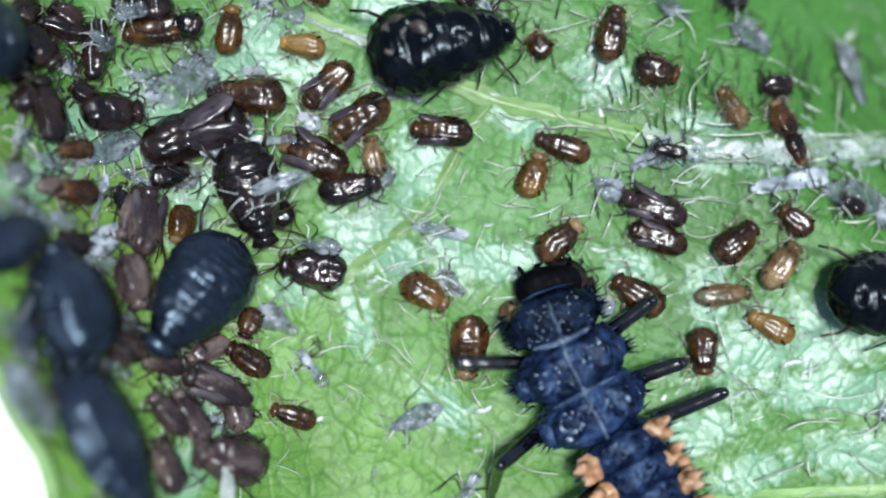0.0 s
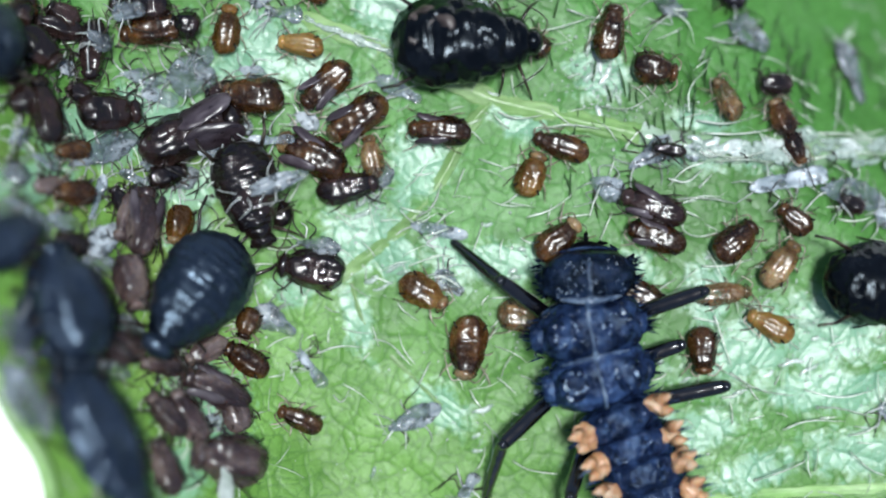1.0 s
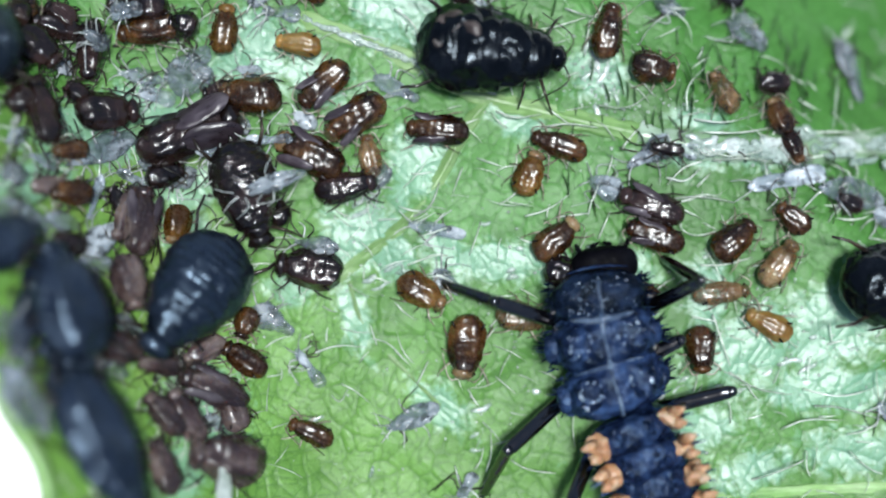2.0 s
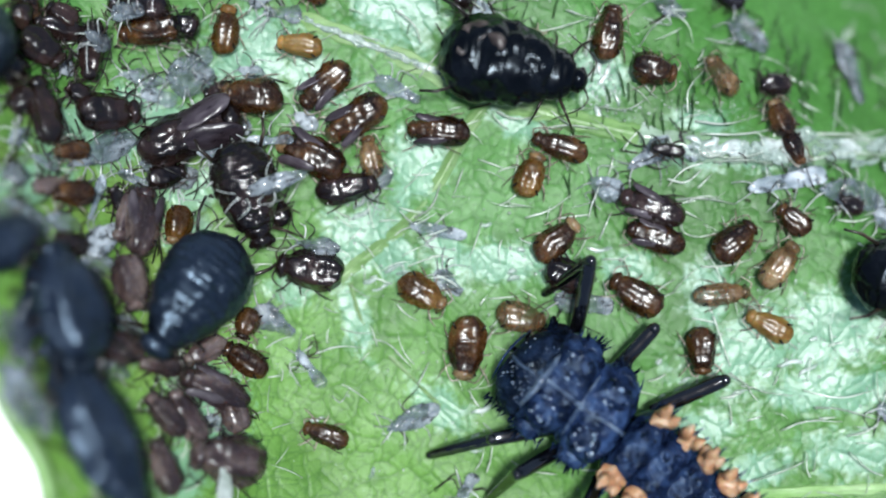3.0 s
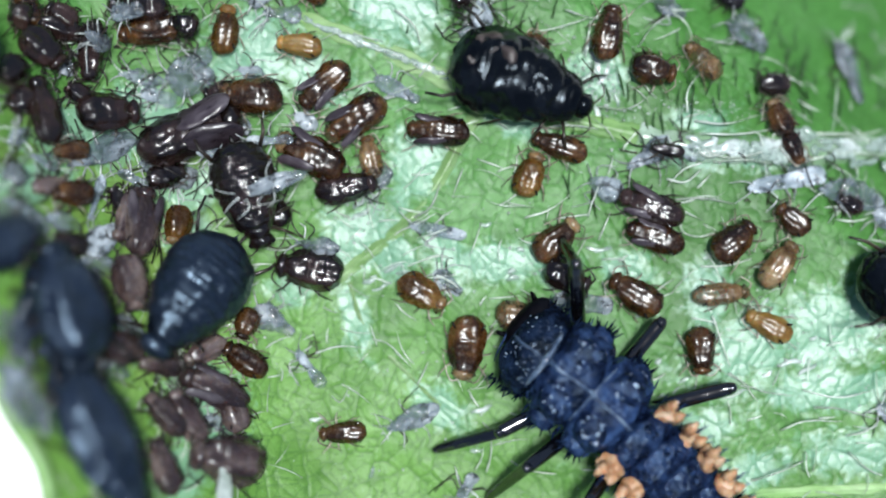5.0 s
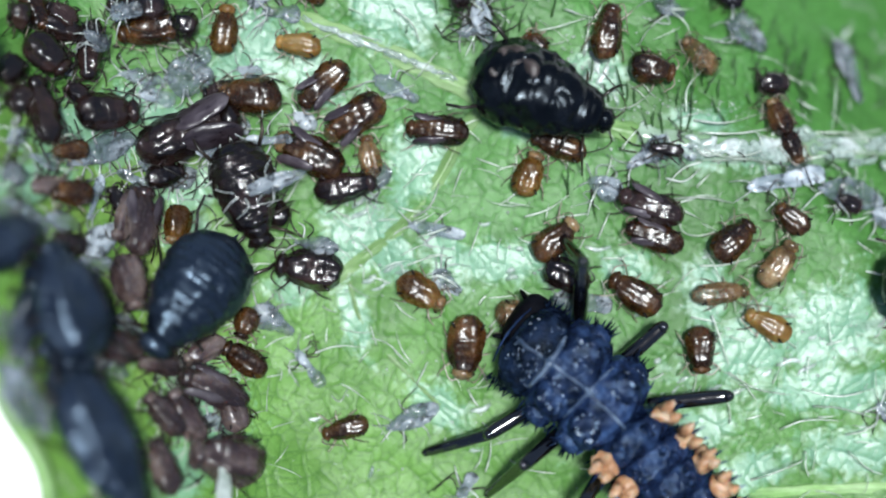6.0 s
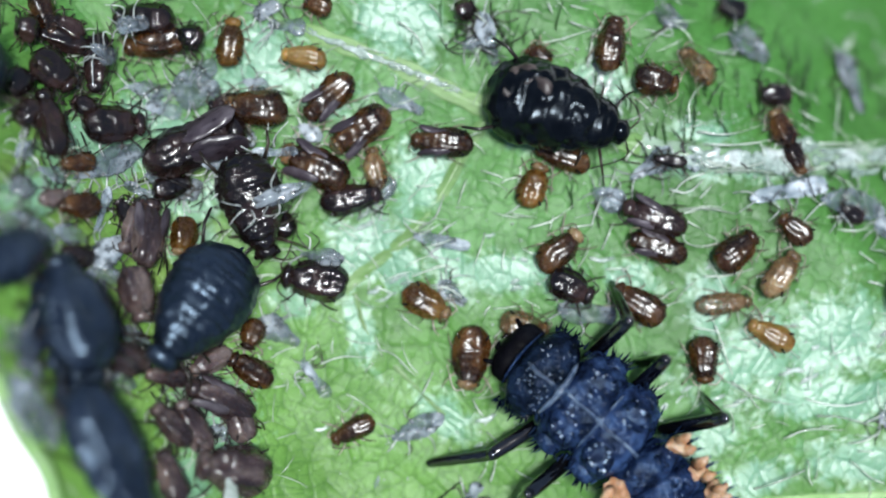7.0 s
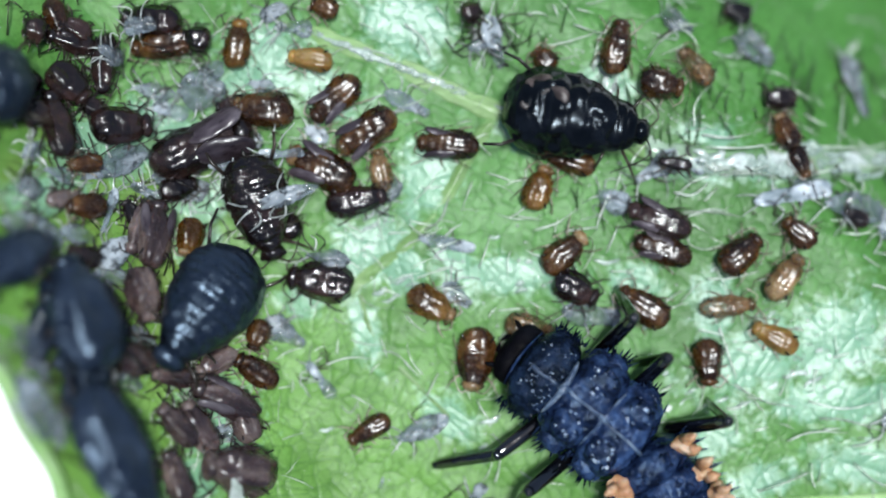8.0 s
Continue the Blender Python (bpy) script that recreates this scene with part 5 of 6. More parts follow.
    walk(larva["metathorax"], [
        (0.0, pose(0.000738, 0.000099, 0.000020, 0.0, -0.0, -3.3)),
        (0.3, pose(0.000605, 0.000023, 0.000020, 0.0, -0.0, -4.5)),
        (0.6, pose(0.000680, 0.000042, 0.000020, 0.0, -0.0, -12.4)),
        (0.9, pose(0.000738, 0.000035, 0.000020, 0.0, -0.0, -11.2)),
        (1.5, pose(0.000712, -0.000012, 0.000020, 0.0, -0.0, -10.7)),
        (1.7, pose(0.000751, -0.000022, 0.000020, 0.0, -0.0, -11.0)),
        (2.8, pose(0.000797, 0.000063, 0.000020, 0.0, -0.0, 9.5)),
        (3.0, pose(0.000778, 0.000039, 0.000020, 0.0, -0.0, 8.9)),
        (3.3, pose(0.000781, 0.000020, 0.000020, 0.0, -0.0, 6.8)),
        (3.6, pose(0.000729, 0.000025, 0.000020, 0.0, -0.0, 7.4)),
        (4.0, pose(0.000698, 0.000047, 0.000020, 0.0, -0.0, 4.8)),
        (4.7, pose(0.000684, 0.000021, 0.000020, 0.0, -0.0, 5.3)),
        (5.8, pose(0.000696, 0.000024, 0.000020, 0.0, -0.0, 4.6)),
        (6.5, pose(0.000725, 0.000062, 0.000020, 0.0, -0.0, 8.0)),
        (6.8, pose(0.000733, 0.000070, 0.000020, 0.0, -0.0, 10.5)),
        (7.0, pose(0.000722, 0.000098, 0.000020, 0.0, -0.0, 11.7)),
        (8.0, pose(0.000748, 0.000126, 0.000020, 0.0, -0.0, 13.2)),
    ])
    walk(larva["mesothorax"], [
        (0.0, pose(0.001496, 0.000040, 0.000040, 0.0, -0.0, -5.6)),
        (0.3, pose(0.001367, -0.000099, 0.000040, 0.0, -0.0, -13.6)),
        (0.6, pose(0.001388, -0.000164, 0.000040, 0.0, -0.0, -19.9)),
        (0.9, pose(0.001488, -0.000136, 0.000040, 0.0, -0.0, -14.3)),
        (1.5, pose(0.001397, -0.000200, 0.000040, 0.0, -0.0, -19.9)),
        (1.7, pose(0.001437, -0.000207, 0.000040, 0.0, -0.0, -19.3)),
        (2.8, pose(0.001535, 0.000193, 0.000040, 0.0, -0.0, 10.6)),
        (3.0, pose(0.001521, 0.000116, 0.000040, 0.0, -0.0, 2.7)),
        (3.3, pose(0.001511, 0.000099, 0.000040, 0.0, -0.0, 5.4)),
        (3.6, pose(0.001477, 0.000164, 0.000040, 0.0, -0.0, 14.1)),
        (4.0, pose(0.001428, 0.000164, 0.000040, 0.0, -0.0, 13.3)),
        (4.7, pose(0.001418, 0.000129, 0.000040, 0.0, -0.0, 11.7)),
        (5.8, pose(0.001425, 0.000116, 0.000040, 0.0, -0.0, 10.1)),
        (6.5, pose(0.001433, 0.000207, 0.000040, 0.0, -0.0, 15.4)),
        (6.8, pose(0.001434, 0.000213, 0.000040, 0.0, -0.0, 12.6)),
        (7.0, pose(0.001409, 0.000238, 0.000040, 0.0, -0.0, 11.2)),
        (8.0, pose(0.001428, 0.000298, 0.000040, 0.0, -0.0, 15.2)),
    ])
    walk(larva["pronotum"], [
        (0.0, pose(0.002250, -0.000107, 0.000040, 0.0, 0.0, -9.3)),
        (0.3, pose(0.002119, -0.000337, 0.000040, 0.0, 0.0, -16.2)),
        (0.6, pose(0.002079, -0.000492, 0.000040, 0.0, 0.0, -23.6)),
        (0.9, pose(0.002213, -0.000438, 0.000040, 0.0, 0.0, -19.9)),
        (1.5, pose(0.002090, -0.000518, 0.000040, 0.0, 0.0, -23.1)),
        (1.7, pose(0.002124, -0.000507, 0.000040, 0.0, 0.0, -22.2)),
        (2.8, pose(0.001976, 0.000341, -0.000020, 0.0, 26.0, 11.3)),
        (3.0, pose(0.001941, 0.000213, -0.000020, 0.0, 28.0, 4.0)),
        (3.3, pose(0.001967, 0.000193, -0.000020, 0.0, 28.0, 6.2)),
        (3.6, pose(0.001946, 0.000299, -0.000172, 0.0, 36.0, 14.4)),
        (4.0, pose(0.002046, 0.000307, -0.000129, 0.0, 28.0, 14.0)),
        (4.7, pose(0.002057, 0.000262, -0.000118, 0.0, 26.0, 12.7)),
        (5.8, pose(0.002019, 0.000259, -0.000035, 0.0, 12.0, 12.5)),
        (6.5, pose(0.002013, 0.000414, -0.000023, 0.0, 10.0, 18.4)),
        (6.8, pose(0.002140, 0.000460, 0.000040, 0.0, 0.0, 17.1)),
        (7.0, pose(0.002128, 0.000450, 0.000040, 0.0, 0.0, 14.8)),
        (8.0, pose(0.002133, 0.000559, 0.000040, 0.0, 0.0, 18.7)),
    ])
    walk(larva["head"], [
        (0.0, pose(0.002713, -0.000325, -0.000180, 0.0, -0.0, -21.2)),
        (0.3, pose(0.002451, -0.000609, -0.000180, 0.0, -0.0, -30.7)),
        (0.6, pose(0.002423, -0.000964, -0.000180, 0.0, -0.0, -44.4)),
        (0.9, pose(0.002290, -0.000714, -0.000180, 0.0, -0.0, -48.9)),
        (1.5, pose(0.002289, -0.000898, -0.000180, 0.0, -0.0, -46.2)),
        (1.7, pose(0.002581, -0.000862, -0.000180, 0.0, -0.0, -33.6)),
        (2.8, pose(0.002058, 0.000017, -0.000280, 0.0, -0.0, -5.1)),
        (3.0, pose(0.001996, -0.000172, -0.000280, 0.0, -0.0, -12.2)),
        (3.3, pose(0.002039, -0.000133, -0.000280, 0.0, -0.0, -7.5)),
        (3.6, pose(0.002223, 0.000016, -0.000240, 0.0, -0.0, -4.1)),
        (4.0, pose(0.002329, 0.000054, -0.000200, 0.0, -0.0, 0.6)),
        (4.7, pose(0.002342, 0.000043, -0.000180, 0.0, -0.0, 4.7)),
        (5.8, pose(0.002375, 0.000105, -0.000180, 0.0, -0.0, 14.7)),
        (6.5, pose(0.002363, 0.000281, -0.000180, 0.0, -0.0, 21.0)),
        (6.8, pose(0.002542, 0.000567, -0.000180, 0.0, -0.0, 18.6)),
        (7.0, pose(0.002568, 0.000546, -0.000180, 0.0, -0.0, 15.3)),
        (8.0, pose(0.002551, 0.000700, -0.000180, 0.0, -0.0, 20.2)),
    ])
    walk(larva["leg_lf"], [
        (0.0, pose(0.001901, 0.000667, -0.000200, 0.0, -9.2, 57.7)),
        (0.3, pose(0.002376, 0.000455, -0.000200, 0.0, -31.1, 20.5)),
        (0.6, pose(0.002151, 0.000086, -0.000200, 0.0, -19.3, 32.9)),
        (0.9, pose(0.001909, 0.000340, -0.000200, 0.0, -19.3, 28.8)),
        (1.5, pose(0.002144, 0.000316, -0.000200, 0.0, -20.4, 44.8)),
        (1.7, pose(0.002237, 0.000344, -0.000200, 0.0, -20.4, 46.5)),
        (2.8, pose(0.001159, 0.000825, -0.000200, 0.0, -6.9, 51.6)),
        (3.0, pose(0.001122, 0.000652, -0.000200, 0.0, -9.8, 51.5)),
        (3.3, pose(0.001168, 0.000586, -0.000200, 0.0, -9.7, 63.4)),
        (3.6, pose(0.001251, 0.000622, -0.000200, 0.0, -6.9, 80.6)),
        (4.0, pose(0.001267, 0.000658, -0.000200, 0.0, -6.9, 74.3)),
        (4.7, pose(0.001208, 0.000568, -0.000200, 0.0, -6.9, 73.2)),
        (5.8, pose(0.001329, 0.000675, -0.000200, 0.0, -6.9, 80.6)),
        (6.5, pose(0.001281, 0.000762, -0.000200, 0.0, -6.9, 79.5)),
        (6.8, pose(0.001338, 0.000804, -0.000200, 0.0, -6.9, 81.3)),
        (7.0, pose(0.001481, 0.000865, -0.000200, 0.0, -12.5, 84.1)),
        (8.0, pose(0.001517, 0.000911, -0.000200, 0.0, -11.7, 91.7)),
    ])
    walk(larva["leg_lf_tibia"], [
        (0.0, pose(0.000980, 0.000000, 0.000000, 0.2, 17.5, 179.2)),
        (0.3, pose(0.000980, 0.000000, 0.000000, -46.8, 71.8, 291.9)),
        (0.6, pose(0.000980, 0.000000, 0.000000, -8.8, 54.8, 338.2)),
        (0.9, pose(0.000980, 0.000000, 0.000000, -3.1, 55.8, 352.4)),
        (1.5, pose(0.000980, 0.000000, 0.000000, -0.1, 58.0, 359.7)),
        (1.7, pose(0.000980, 0.000000, 0.000000, -0.9, 58.0, 358.0)),
        (2.8, pose(0.000980, 0.000000, 0.000000, 1.4, 31.3, 370.9)),
        (3.0, pose(0.000980, 0.000000, 0.000000, 2.0, 36.9, 370.6)),
        (3.3, pose(0.000980, 0.000000, 0.000000, -0.0, 36.9, 359.8)),
        (3.6, pose(0.000980, 0.000000, 0.000000, -1.5, 31.3, 348.4)),
        (4.0, pose(0.000980, 0.000000, 0.000000, -0.8, 31.4, 353.9)),
        (4.7, pose(0.000980, 0.000000, 0.000000, -0.9, 31.4, 353.4)),
        (5.8, pose(0.000980, 0.000000, 0.000000, -1.7, 31.3, 347.1)),
        (6.5, pose(0.000980, 0.000000, 0.000000, -1.0, 31.4, 352.4)),
        (6.8, pose(0.000980, 0.000000, 0.000000, -1.6, 31.3, 348.1)),
        (7.0, pose(0.000980, 0.000000, 0.000000, -5.0, 41.8, 339.8)),
        (8.0, pose(0.000980, 0.000000, 0.000000, -5.6, 39.9, 335.3)),
    ])
    walk(larva["leg_lm"], [
        (0.0, pose(0.000839, 0.000947, -0.000200, 0.0, -35.3, 94.3)),
        (0.3, pose(0.000736, 0.000994, -0.000200, 0.0, -38.1, 105.0)),
        (0.6, pose(0.000839, 0.000922, -0.000200, 0.0, -25.4, 104.1)),
        (0.9, pose(0.000717, 0.000896, -0.000200, 0.0, -17.3, 106.3)),
        (1.5, pose(0.000622, 0.000981, -0.000200, 0.0, -17.8, 113.4)),
        (1.7, pose(0.000694, 0.001004, -0.000200, 0.0, -17.8, 114.1)),
        (2.8, pose(0.000814, 0.000997, -0.000200, 0.0, -37.1, 66.4)),
        (3.0, pose(0.000789, 0.000771, -0.000200, 0.0, -33.9, 65.7)),
        (3.3, pose(0.000720, 0.000693, -0.000200, 0.0, -33.6, 69.3)),
        (3.6, pose(0.000681, 0.000821, -0.000200, 0.0, -32.1, 78.5)),
        (4.0, pose(0.000747, 0.000826, -0.000200, 0.0, -28.4, 82.2)),
        (4.7, pose(0.000706, 0.000703, -0.000200, 0.0, -26.6, 80.3)),
        (5.8, pose(0.000770, 0.000678, -0.000200, 0.0, -28.6, 85.8)),
        (6.5, pose(0.000708, 0.000761, -0.000200, 0.0, -30.4, 84.9)),
        (6.8, pose(0.000738, 0.000827, -0.000200, 0.0, -32.7, 87.8)),
        (7.0, pose(0.000775, 0.000893, -0.000200, 0.0, -34.4, 87.7)),
        (8.0, pose(0.000796, 0.000947, -0.000200, 0.0, -32.1, 89.7)),
    ])
    walk(larva["leg_lm_tibia"], [
        (0.0, pose(0.000980, 0.000000, 0.000000, 69.2, 63.9, 106.7)),
        (0.3, pose(0.000980, 0.000000, 0.000000, 81.1, 63.2, 119.4)),
        (0.6, pose(0.000980, 0.000000, 0.000000, 33.4, 57.0, 70.3)),
        (0.9, pose(0.000980, 0.000000, 0.000000, 15.1, 47.5, 46.5)),
        (1.5, pose(0.000980, 0.000000, 0.000000, 12.3, 50.5, 34.6)),
        (1.7, pose(0.000980, 0.000000, 0.000000, 12.2, 50.4, 34.6)),
        (2.8, pose(0.000980, 0.000000, 0.000000, 85.8, 71.5, 111.8)),
        (3.0, pose(0.000980, 0.000000, 0.000000, 64.8, 72.6, 88.5)),
        (3.3, pose(0.000980, 0.000000, 0.000000, 63.0, 70.7, 89.4)),
        (3.6, pose(0.000980, 0.000000, 0.000000, 52.1, 73.5, 72.5)),
        (4.0, pose(0.000980, 0.000000, 0.000000, 18.3, 73.2, 27.3)),
        (4.7, pose(0.000980, 0.000000, 0.000000, 17.3, 69.0, 28.7)),
        (5.8, pose(0.000980, 0.000000, 0.000000, 19.3, 73.3, 28.6)),
        (6.5, pose(0.000980, 0.000000, 0.000000, 37.2, 74.1, 52.7)),
        (6.8, pose(0.000980, 0.000000, 0.000000, 54.2, 75.7, 71.9)),
        (7.0, pose(0.000980, 0.000000, 0.000000, 68.2, 73.8, 90.4)),
        (8.0, pose(0.000980, 0.000000, 0.000000, 53.8, 71.7, 77.0)),
    ])
    walk(larva["leg_lh"], [
        (0.0, pose(-0.000358, 0.000462, -0.000200, 0.0, -41.3, 92.0)),
        (0.3, pose(-0.000385, 0.000263, -0.000200, 0.0, -43.1, 97.8)),
        (0.6, pose(-0.000063, 0.000501, -0.000200, 0.0, -41.4, 128.3)),
        (0.9, pose(-0.000159, 0.000605, -0.000200, 0.0, -37.6, 132.6)),
        (1.5, pose(-0.000189, 0.000694, -0.000200, 0.0, -38.5, 139.3)),
        (1.7, pose(-0.000147, 0.000695, -0.000200, 0.0, -37.6, 138.4)),
        (2.8, pose(0.000042, 0.000705, -0.000200, 0.0, -43.0, 94.4)),
        (3.0, pose(0.000073, 0.000605, -0.000200, 0.0, -43.1, 97.0)),
        (3.3, pose(-0.000021, 0.000584, -0.000200, 0.0, -43.1, 96.5)),
        (3.6, pose(-0.000066, 0.000567, -0.000200, 0.0, -41.2, 101.4)),
        (4.0, pose(-0.000033, 0.000555, -0.000200, 0.0, -41.4, 97.0)),
        (4.7, pose(-0.000059, 0.000516, -0.000200, 0.0, -41.4, 96.2)),
        (5.8, pose(-0.000072, 0.000497, -0.000200, 0.0, -40.6, 97.6)),
        (6.5, pose(-0.000059, 0.000503, -0.000200, 0.0, -40.9, 100.5)),
        (6.8, pose(-0.000125, 0.000512, -0.000200, 0.0, -41.2, 99.3)),
        (7.0, pose(-0.000147, 0.000492, -0.000200, 0.0, -41.0, 95.1)),
        (8.0, pose(-0.000088, 0.000565, -0.000200, 0.0, -40.9, 101.6)),
    ])
    walk(larva["leg_lh_tibia"], [
        (0.0, pose(0.000980, 0.000000, 0.000000, 85.4, 56.4, 133.2)),
        (0.3, pose(0.000980, 0.000000, 0.000000, 97.5, 58.3, 139.7)),
        (0.6, pose(0.000980, 0.000000, 0.000000, 129.3, 73.2, 145.6)),
        (0.9, pose(0.000980, 0.000000, 0.000000, 96.9, 76.0, 115.8)),
        (1.5, pose(0.000980, 0.000000, 0.000000, 106.3, 76.1, 124.1)),
        (1.7, pose(0.000980, 0.000000, 0.000000, 96.9, 76.0, 115.8)),
        (2.8, pose(0.000980, 0.000000, 0.000000, 111.9, 64.2, 142.4)),
        (3.0, pose(0.000980, 0.000000, 0.000000, 115.2, 64.9, 143.8)),
        (3.3, pose(0.000980, 0.000000, 0.000000, 112.4, 63.9, 143.0)),
        (3.6, pose(0.000980, 0.000000, 0.000000, 108.7, 68.0, 135.8)),
        (4.0, pose(0.000980, 0.000000, 0.000000, 100.2, 63.8, 134.4)),
        (4.7, pose(0.000980, 0.000000, 0.000000, 100.2, 63.8, 134.4)),
        (5.8, pose(0.000980, 0.000000, 0.000000, 100.0, 66.4, 131.0)),
        (6.5, pose(0.000980, 0.000000, 0.000000, 100.6, 65.6, 132.5)),
        (6.8, pose(0.000980, 0.000000, 0.000000, 97.0, 63.2, 132.8)),
        (7.0, pose(0.000980, 0.000000, 0.000000, 90.0, 60.1, 131.6)),
        (8.0, pose(0.000980, 0.000000, 0.000000, 93.9, 62.4, 131.5)),
    ])
    walk(larva["leg_rf"], [
        (0.0, pose(0.001588, -0.000628, -0.000200, 0.0, -9.2, -83.6)),
        (0.3, pose(0.001435, -0.000800, -0.000200, 0.0, -9.2, -86.9)),
        (0.45, pose(0.001336, -0.001277, -0.000200, 0.0, -46.1, -101.5)),
        (0.6, pose(0.001336, -0.001277, -0.000200, 0.0, -46.1, -101.5)),
        (0.9, pose(0.001350, -0.001039, -0.000200, 0.0, -9.2, -94.9)),
        (1.5, pose(0.001379, -0.001311, -0.000200, 0.0, -43.4, -90.3)),
        (1.7, pose(0.001477, -0.001290, -0.000200, 0.0, -42.8, -90.2)),
        (2.8, pose(0.001953, -0.000520, -0.000200, 0.0, -42.7, -38.5)),
        (3.0, pose(0.001982, -0.000916, -0.000200, 0.0, -25.9, -56.2)),
        (3.3, pose(0.001930, -0.000675, -0.000200, 0.0, -39.9, -26.7)),
        (3.6, pose(0.001995, -0.000559, -0.000200, 0.0, -37.5, -32.8)),
        (4.0, pose(0.002018, -0.000602, -0.000200, 0.0, -34.6, -33.6)),
        (4.7, pose(0.002066, -0.000630, -0.000200, 0.0, -38.7, -34.1)),
        (5.8, pose(0.002023, -0.000720, -0.000200, 0.0, -39.9, -36.5)),
        (6.5, pose(0.002047, -0.000526, -0.000200, 0.0, -36.4, -42.0)),
        (6.8, pose(0.002020, -0.000519, -0.000200, 0.0, -33.8, -45.3)),
        (7.0, pose(0.001877, -0.000378, -0.000200, 0.0, -41.0, -76.2)),
        (8.0, pose(0.001900, -0.000403, -0.000200, 0.0, -45.9, -72.1)),
    ])
    walk(larva["leg_rf_tibia"], [
        (0.0, pose(0.000980, 0.000000, 0.000000, 0.2, 17.5, 179.2)),
        (0.3, pose(0.000980, 0.000000, 0.000000, 0.2, 17.5, 179.2)),
        (0.45, pose(0.000980, 0.000000, 0.000000, 95.0, 50.5, 148.7)),
        (0.6, pose(0.000980, 0.000000, 0.000000, 95.0, 50.5, 148.7)),
        (0.9, pose(0.000980, 0.000000, 0.000000, 0.2, 17.5, 179.2)),
        (1.5, pose(0.000980, 0.000000, 0.000000, 36.6, 27.4, 157.6)),
        (1.7, pose(0.000980, 0.000000, 0.000000, 34.9, 26.9, 157.6)),
        (2.8, pose(0.000980, 0.000000, 0.000000, -123.1, 68.2, 214.1)),
        (3.0, pose(0.000980, 0.000000, 0.000000, 18.5, 22.4, 148.1)),
        (3.3, pose(0.000980, 0.000000, 0.000000, -154.8, 80.1, 199.8)),
        (3.6, pose(0.000980, 0.000000, 0.000000, 121.1, 83.4, 128.7)),
        (4.0, pose(0.000980, 0.000000, 0.000000, 70.0, 77.8, 86.7)),
        (4.7, pose(0.000980, 0.000000, 0.000000, 121.5, 79.5, 133.3)),
        (5.8, pose(0.000980, 0.000000, 0.000000, 114.1, 73.9, 133.3)),
        (6.5, pose(0.000980, 0.000000, 0.000000, 72.3, 62.0, 112.8)),
        (6.8, pose(0.000980, 0.000000, 0.000000, 61.8, 61.6, 102.2)),
        (7.0, pose(0.000980, 0.000000, 0.000000, 87.4, 58.4, 131.8)),
        (8.0, pose(0.000980, 0.000000, 0.000000, 102.8, 53.8, 148.9)),
    ])
    walk(larva["leg_rm"], [
        (0.0, pose(0.000828, -0.000543, -0.000200, 0.0, -9.2, -101.8)),
        (0.3, pose(0.000749, -0.000558, -0.000200, 0.0, -9.2, -93.8)),
        (0.6, pose(0.000782, -0.000442, -0.000200, 0.0, -9.2, -97.6)),
        (0.9, pose(0.000738, -0.000411, -0.000200, 0.0, -9.2, -95.6)),
        (1.5, pose(0.000787, -0.000290, -0.000200, 0.0, -9.2, -90.9)),
        (1.7, pose(0.000837, -0.000282, -0.000200, 0.0, -9.2, -88.5)),
        (2.8, pose(0.001029, -0.000421, -0.000200, 0.0, -9.2, -79.6)),
        (3.0, pose(0.001005, -0.000588, -0.000200, 0.0, -9.2, -89.7)),
        (3.3, pose(0.000941, -0.000615, -0.000200, 0.0, -9.2, -87.5)),
        (3.6, pose(0.000876, -0.000474, -0.000200, 0.0, -9.2, -79.7)),
        (4.0, pose(0.001018, -0.000450, -0.000200, 0.0, -9.2, -82.3)),
        (4.7, pose(0.000925, -0.000531, -0.000200, 0.0, -9.2, -78.9)),
        (5.8, pose(0.000952, -0.000536, -0.000200, 0.0, -9.2, -87.9)),
        (6.5, pose(0.001026, -0.000405, -0.000200, 0.0, -9.2, -88.1)),
        (6.8, pose(0.000925, -0.000417, -0.000200, 0.0, -9.2, -78.5)),
        (7.0, pose(0.001046, -0.000548, -0.000200, 0.0, -46.1, -72.7)),
        (8.0, pose(0.001104, -0.000488, -0.000200, 0.0, -46.1, -72.1)),
    ])
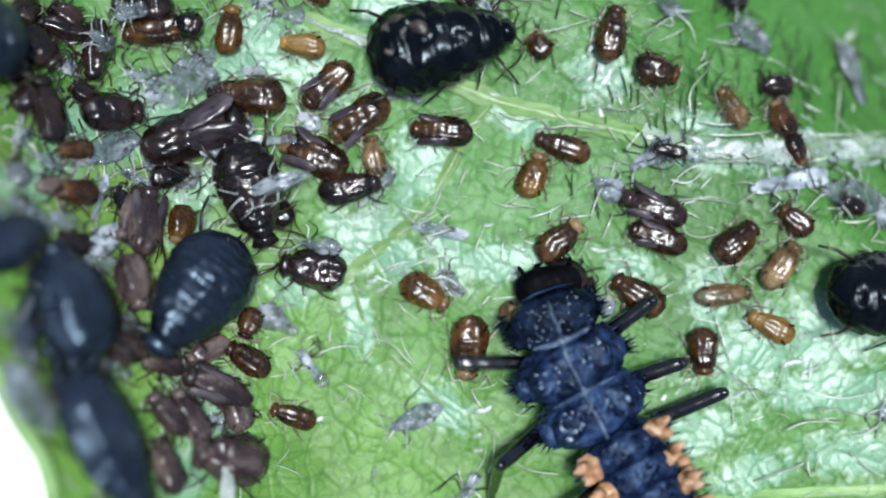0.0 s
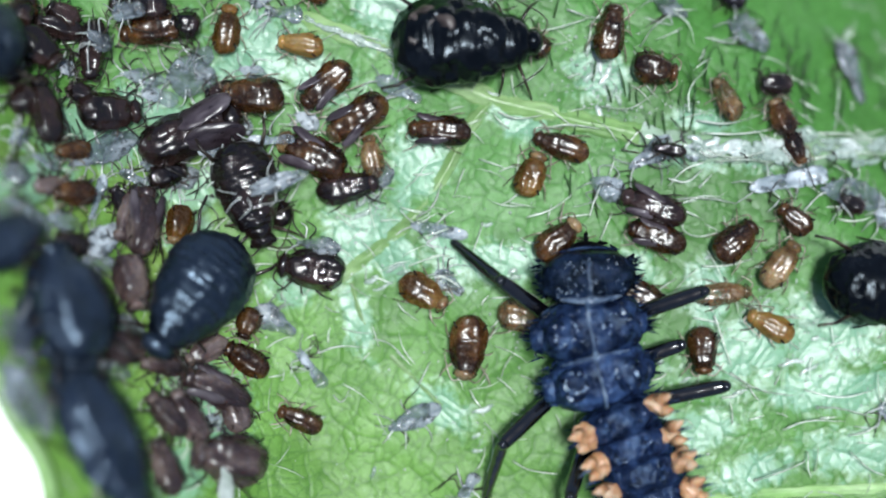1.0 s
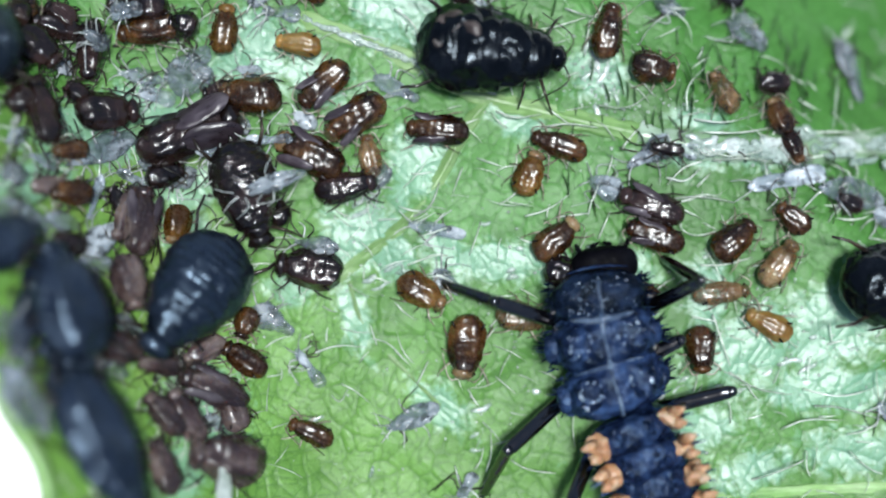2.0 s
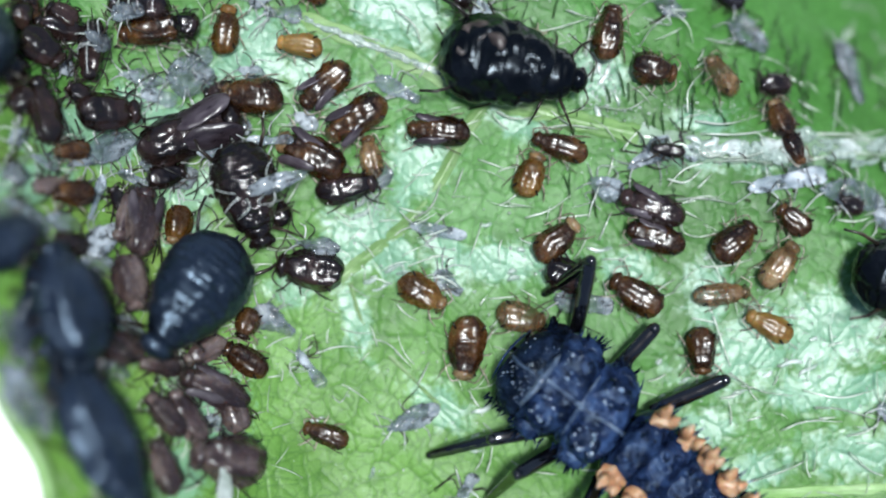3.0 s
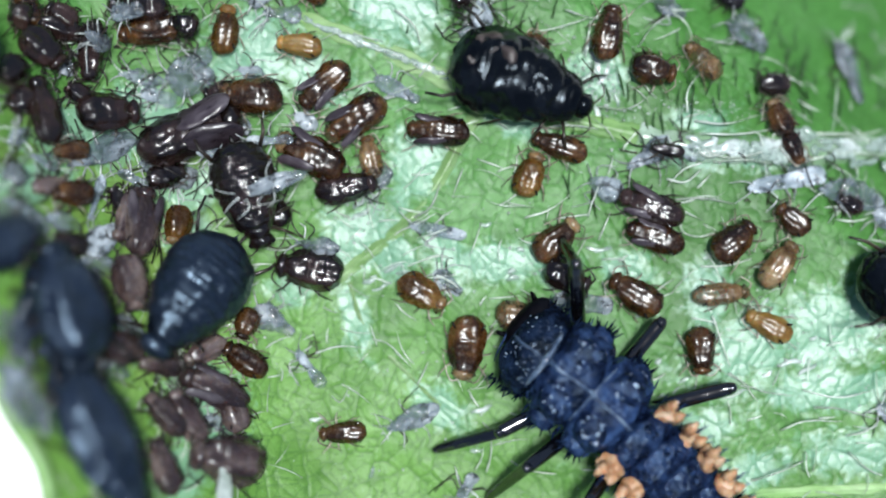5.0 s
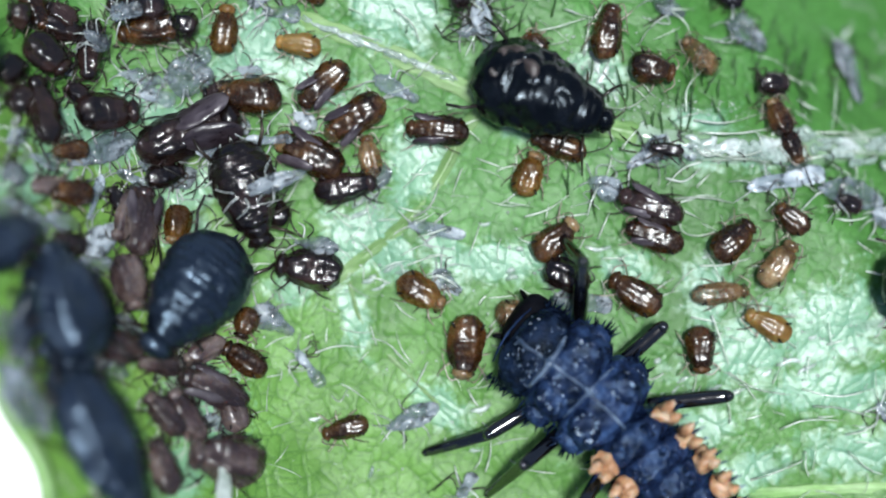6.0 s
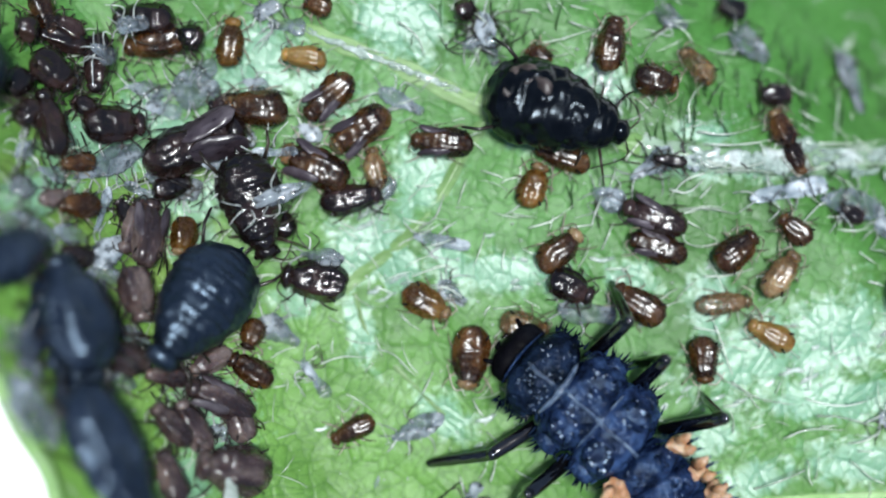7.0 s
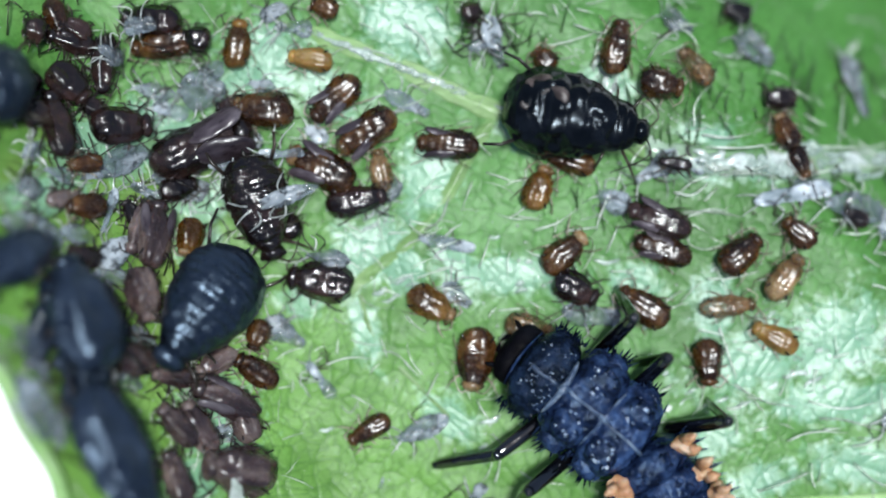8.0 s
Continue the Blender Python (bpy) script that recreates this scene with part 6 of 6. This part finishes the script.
    walk(larva["leg_rm_tibia"], [
        (0.0, pose(0.000980, 0.000000, 0.000000, 0.2, 17.5, 179.2)),
        (0.3, pose(0.000980, 0.000000, 0.000000, 0.2, 17.5, 179.2)),
        (0.6, pose(0.000980, 0.000000, 0.000000, 0.2, 17.5, 179.2)),
        (0.9, pose(0.000980, 0.000000, 0.000000, 0.2, 17.5, 179.2)),
        (1.5, pose(0.000980, 0.000000, 0.000000, 0.2, 17.5, 179.2)),
        (1.7, pose(0.000980, 0.000000, 0.000000, 0.2, 17.5, 179.2)),
        (2.8, pose(0.000980, 0.000000, 0.000000, 0.2, 17.5, 179.2)),
        (3.0, pose(0.000980, 0.000000, 0.000000, 0.2, 17.5, 179.2)),
        (3.3, pose(0.000980, 0.000000, 0.000000, 0.2, 17.5, 179.2)),
        (3.6, pose(0.000980, 0.000000, 0.000000, 0.2, 17.5, 179.2)),
        (4.0, pose(0.000980, 0.000000, 0.000000, 0.2, 17.5, 179.2)),
        (4.7, pose(0.000980, 0.000000, 0.000000, 0.2, 17.5, 179.2)),
        (5.8, pose(0.000980, 0.000000, 0.000000, 0.2, 17.5, 179.2)),
        (6.5, pose(0.000980, 0.000000, 0.000000, 0.2, 17.5, 179.2)),
        (6.8, pose(0.000980, 0.000000, 0.000000, 0.2, 17.5, 179.2)),
        (7.0, pose(0.000980, 0.000000, 0.000000, 25.0, 24.5, 167.3)),
        (8.0, pose(0.000980, 0.000000, 0.000000, 22.5, 24.0, 168.5)),
    ])
    walk(larva["leg_rh"], [
        (0.0, pose(0.000029, -0.000832, -0.000200, 0.0, -9.2, -97.3)),
        (0.3, pose(0.000095, -0.001086, -0.000200, 0.0, -46.1, -97.0)),
        (0.6, pose(0.000014, -0.001005, -0.000200, 0.0, -46.1, -99.8)),
        (0.9, pose(-0.000013, -0.000797, -0.000200, 0.0, -9.2, -102.6)),
        (1.5, pose(0.000044, -0.000746, -0.000200, 0.0, -9.2, -96.2)),
        (1.7, pose(0.000088, -0.000730, -0.000200, 0.0, -9.2, -96.1)),
        (2.8, pose(0.000105, -0.000688, -0.000200, 0.0, -9.2, -111.3)),
        (3.0, pose(0.000047, -0.000813, -0.000200, 0.0, -9.2, -113.2)),
        (3.3, pose(-0.000015, -0.000904, -0.000200, 0.0, -9.2, -112.5)),
        (3.6, pose(0.000048, -0.000726, -0.000200, 0.0, -9.2, -114.5)),
        (4.0, pose(0.000054, -0.000698, -0.000200, 0.0, -9.2, -113.0)),
        (4.7, pose(0.000031, -0.000755, -0.000200, 0.0, -9.2, -114.0)),
        (5.8, pose(0.000038, -0.000746, -0.000200, 0.0, -9.2, -123.2)),
        (6.5, pose(0.000152, -0.000718, -0.000200, 0.0, -9.2, -123.0)),
        (6.8, pose(0.000131, -0.000614, -0.000200, 0.0, -9.2, -115.3)),
        (7.0, pose(0.000198, -0.000722, -0.000200, 0.0, -44.6, -106.4)),
        (8.0, pose(0.000198, -0.000722, -0.000200, 0.0, -47.9, -106.9)),
    ])
    walk(larva["leg_rh_tibia"], [
        (0.0, pose(0.000980, 0.000000, 0.000000, 0.2, 17.5, 179.2)),
        (0.3, pose(0.000980, 0.000000, 0.000000, 160.7, 65.3, 170.1)),
        (0.6, pose(0.000980, 0.000000, 0.000000, 154.1, 64.8, 166.8)),
        (0.9, pose(0.000980, 0.000000, 0.000000, 0.2, 17.5, 179.2)),
        (1.5, pose(0.000980, 0.000000, 0.000000, 0.2, 17.5, 179.2)),
        (1.7, pose(0.000980, 0.000000, 0.000000, 0.2, 17.5, 179.2)),
        (2.8, pose(0.000980, 0.000000, 0.000000, 0.2, 17.5, 179.2)),
        (3.0, pose(0.000980, 0.000000, 0.000000, 0.2, 17.5, 179.2)),
        (3.3, pose(0.000980, 0.000000, 0.000000, 0.2, 17.5, 179.2)),
        (3.6, pose(0.000980, 0.000000, 0.000000, 0.2, 17.5, 179.2)),
        (4.0, pose(0.000980, 0.000000, 0.000000, 0.2, 17.5, 179.2)),
        (4.7, pose(0.000980, 0.000000, 0.000000, 0.2, 17.5, 179.2)),
        (5.8, pose(0.000980, 0.000000, 0.000000, 0.2, 17.5, 179.2)),
        (6.5, pose(0.000980, 0.000000, 0.000000, 0.2, 17.5, 179.2)),
        (6.8, pose(0.000980, 0.000000, 0.000000, 0.2, 17.5, 179.2)),
        (7.0, pose(0.000980, 0.000000, 0.000000, 0.0, 40.3, 160.1)),
        (8.0, pose(0.000980, 0.000000, 0.000000, 0.0, 38.5, 165.8)),
    ])
    gait(walker, 9, 5.0, 0.0)
    gait(leaver, 9, 4.0, 1.0)
    gait(stroller, 12, 7.0, 0.5)
    gait(climber, 10, 3.0, 0.0)


motions()
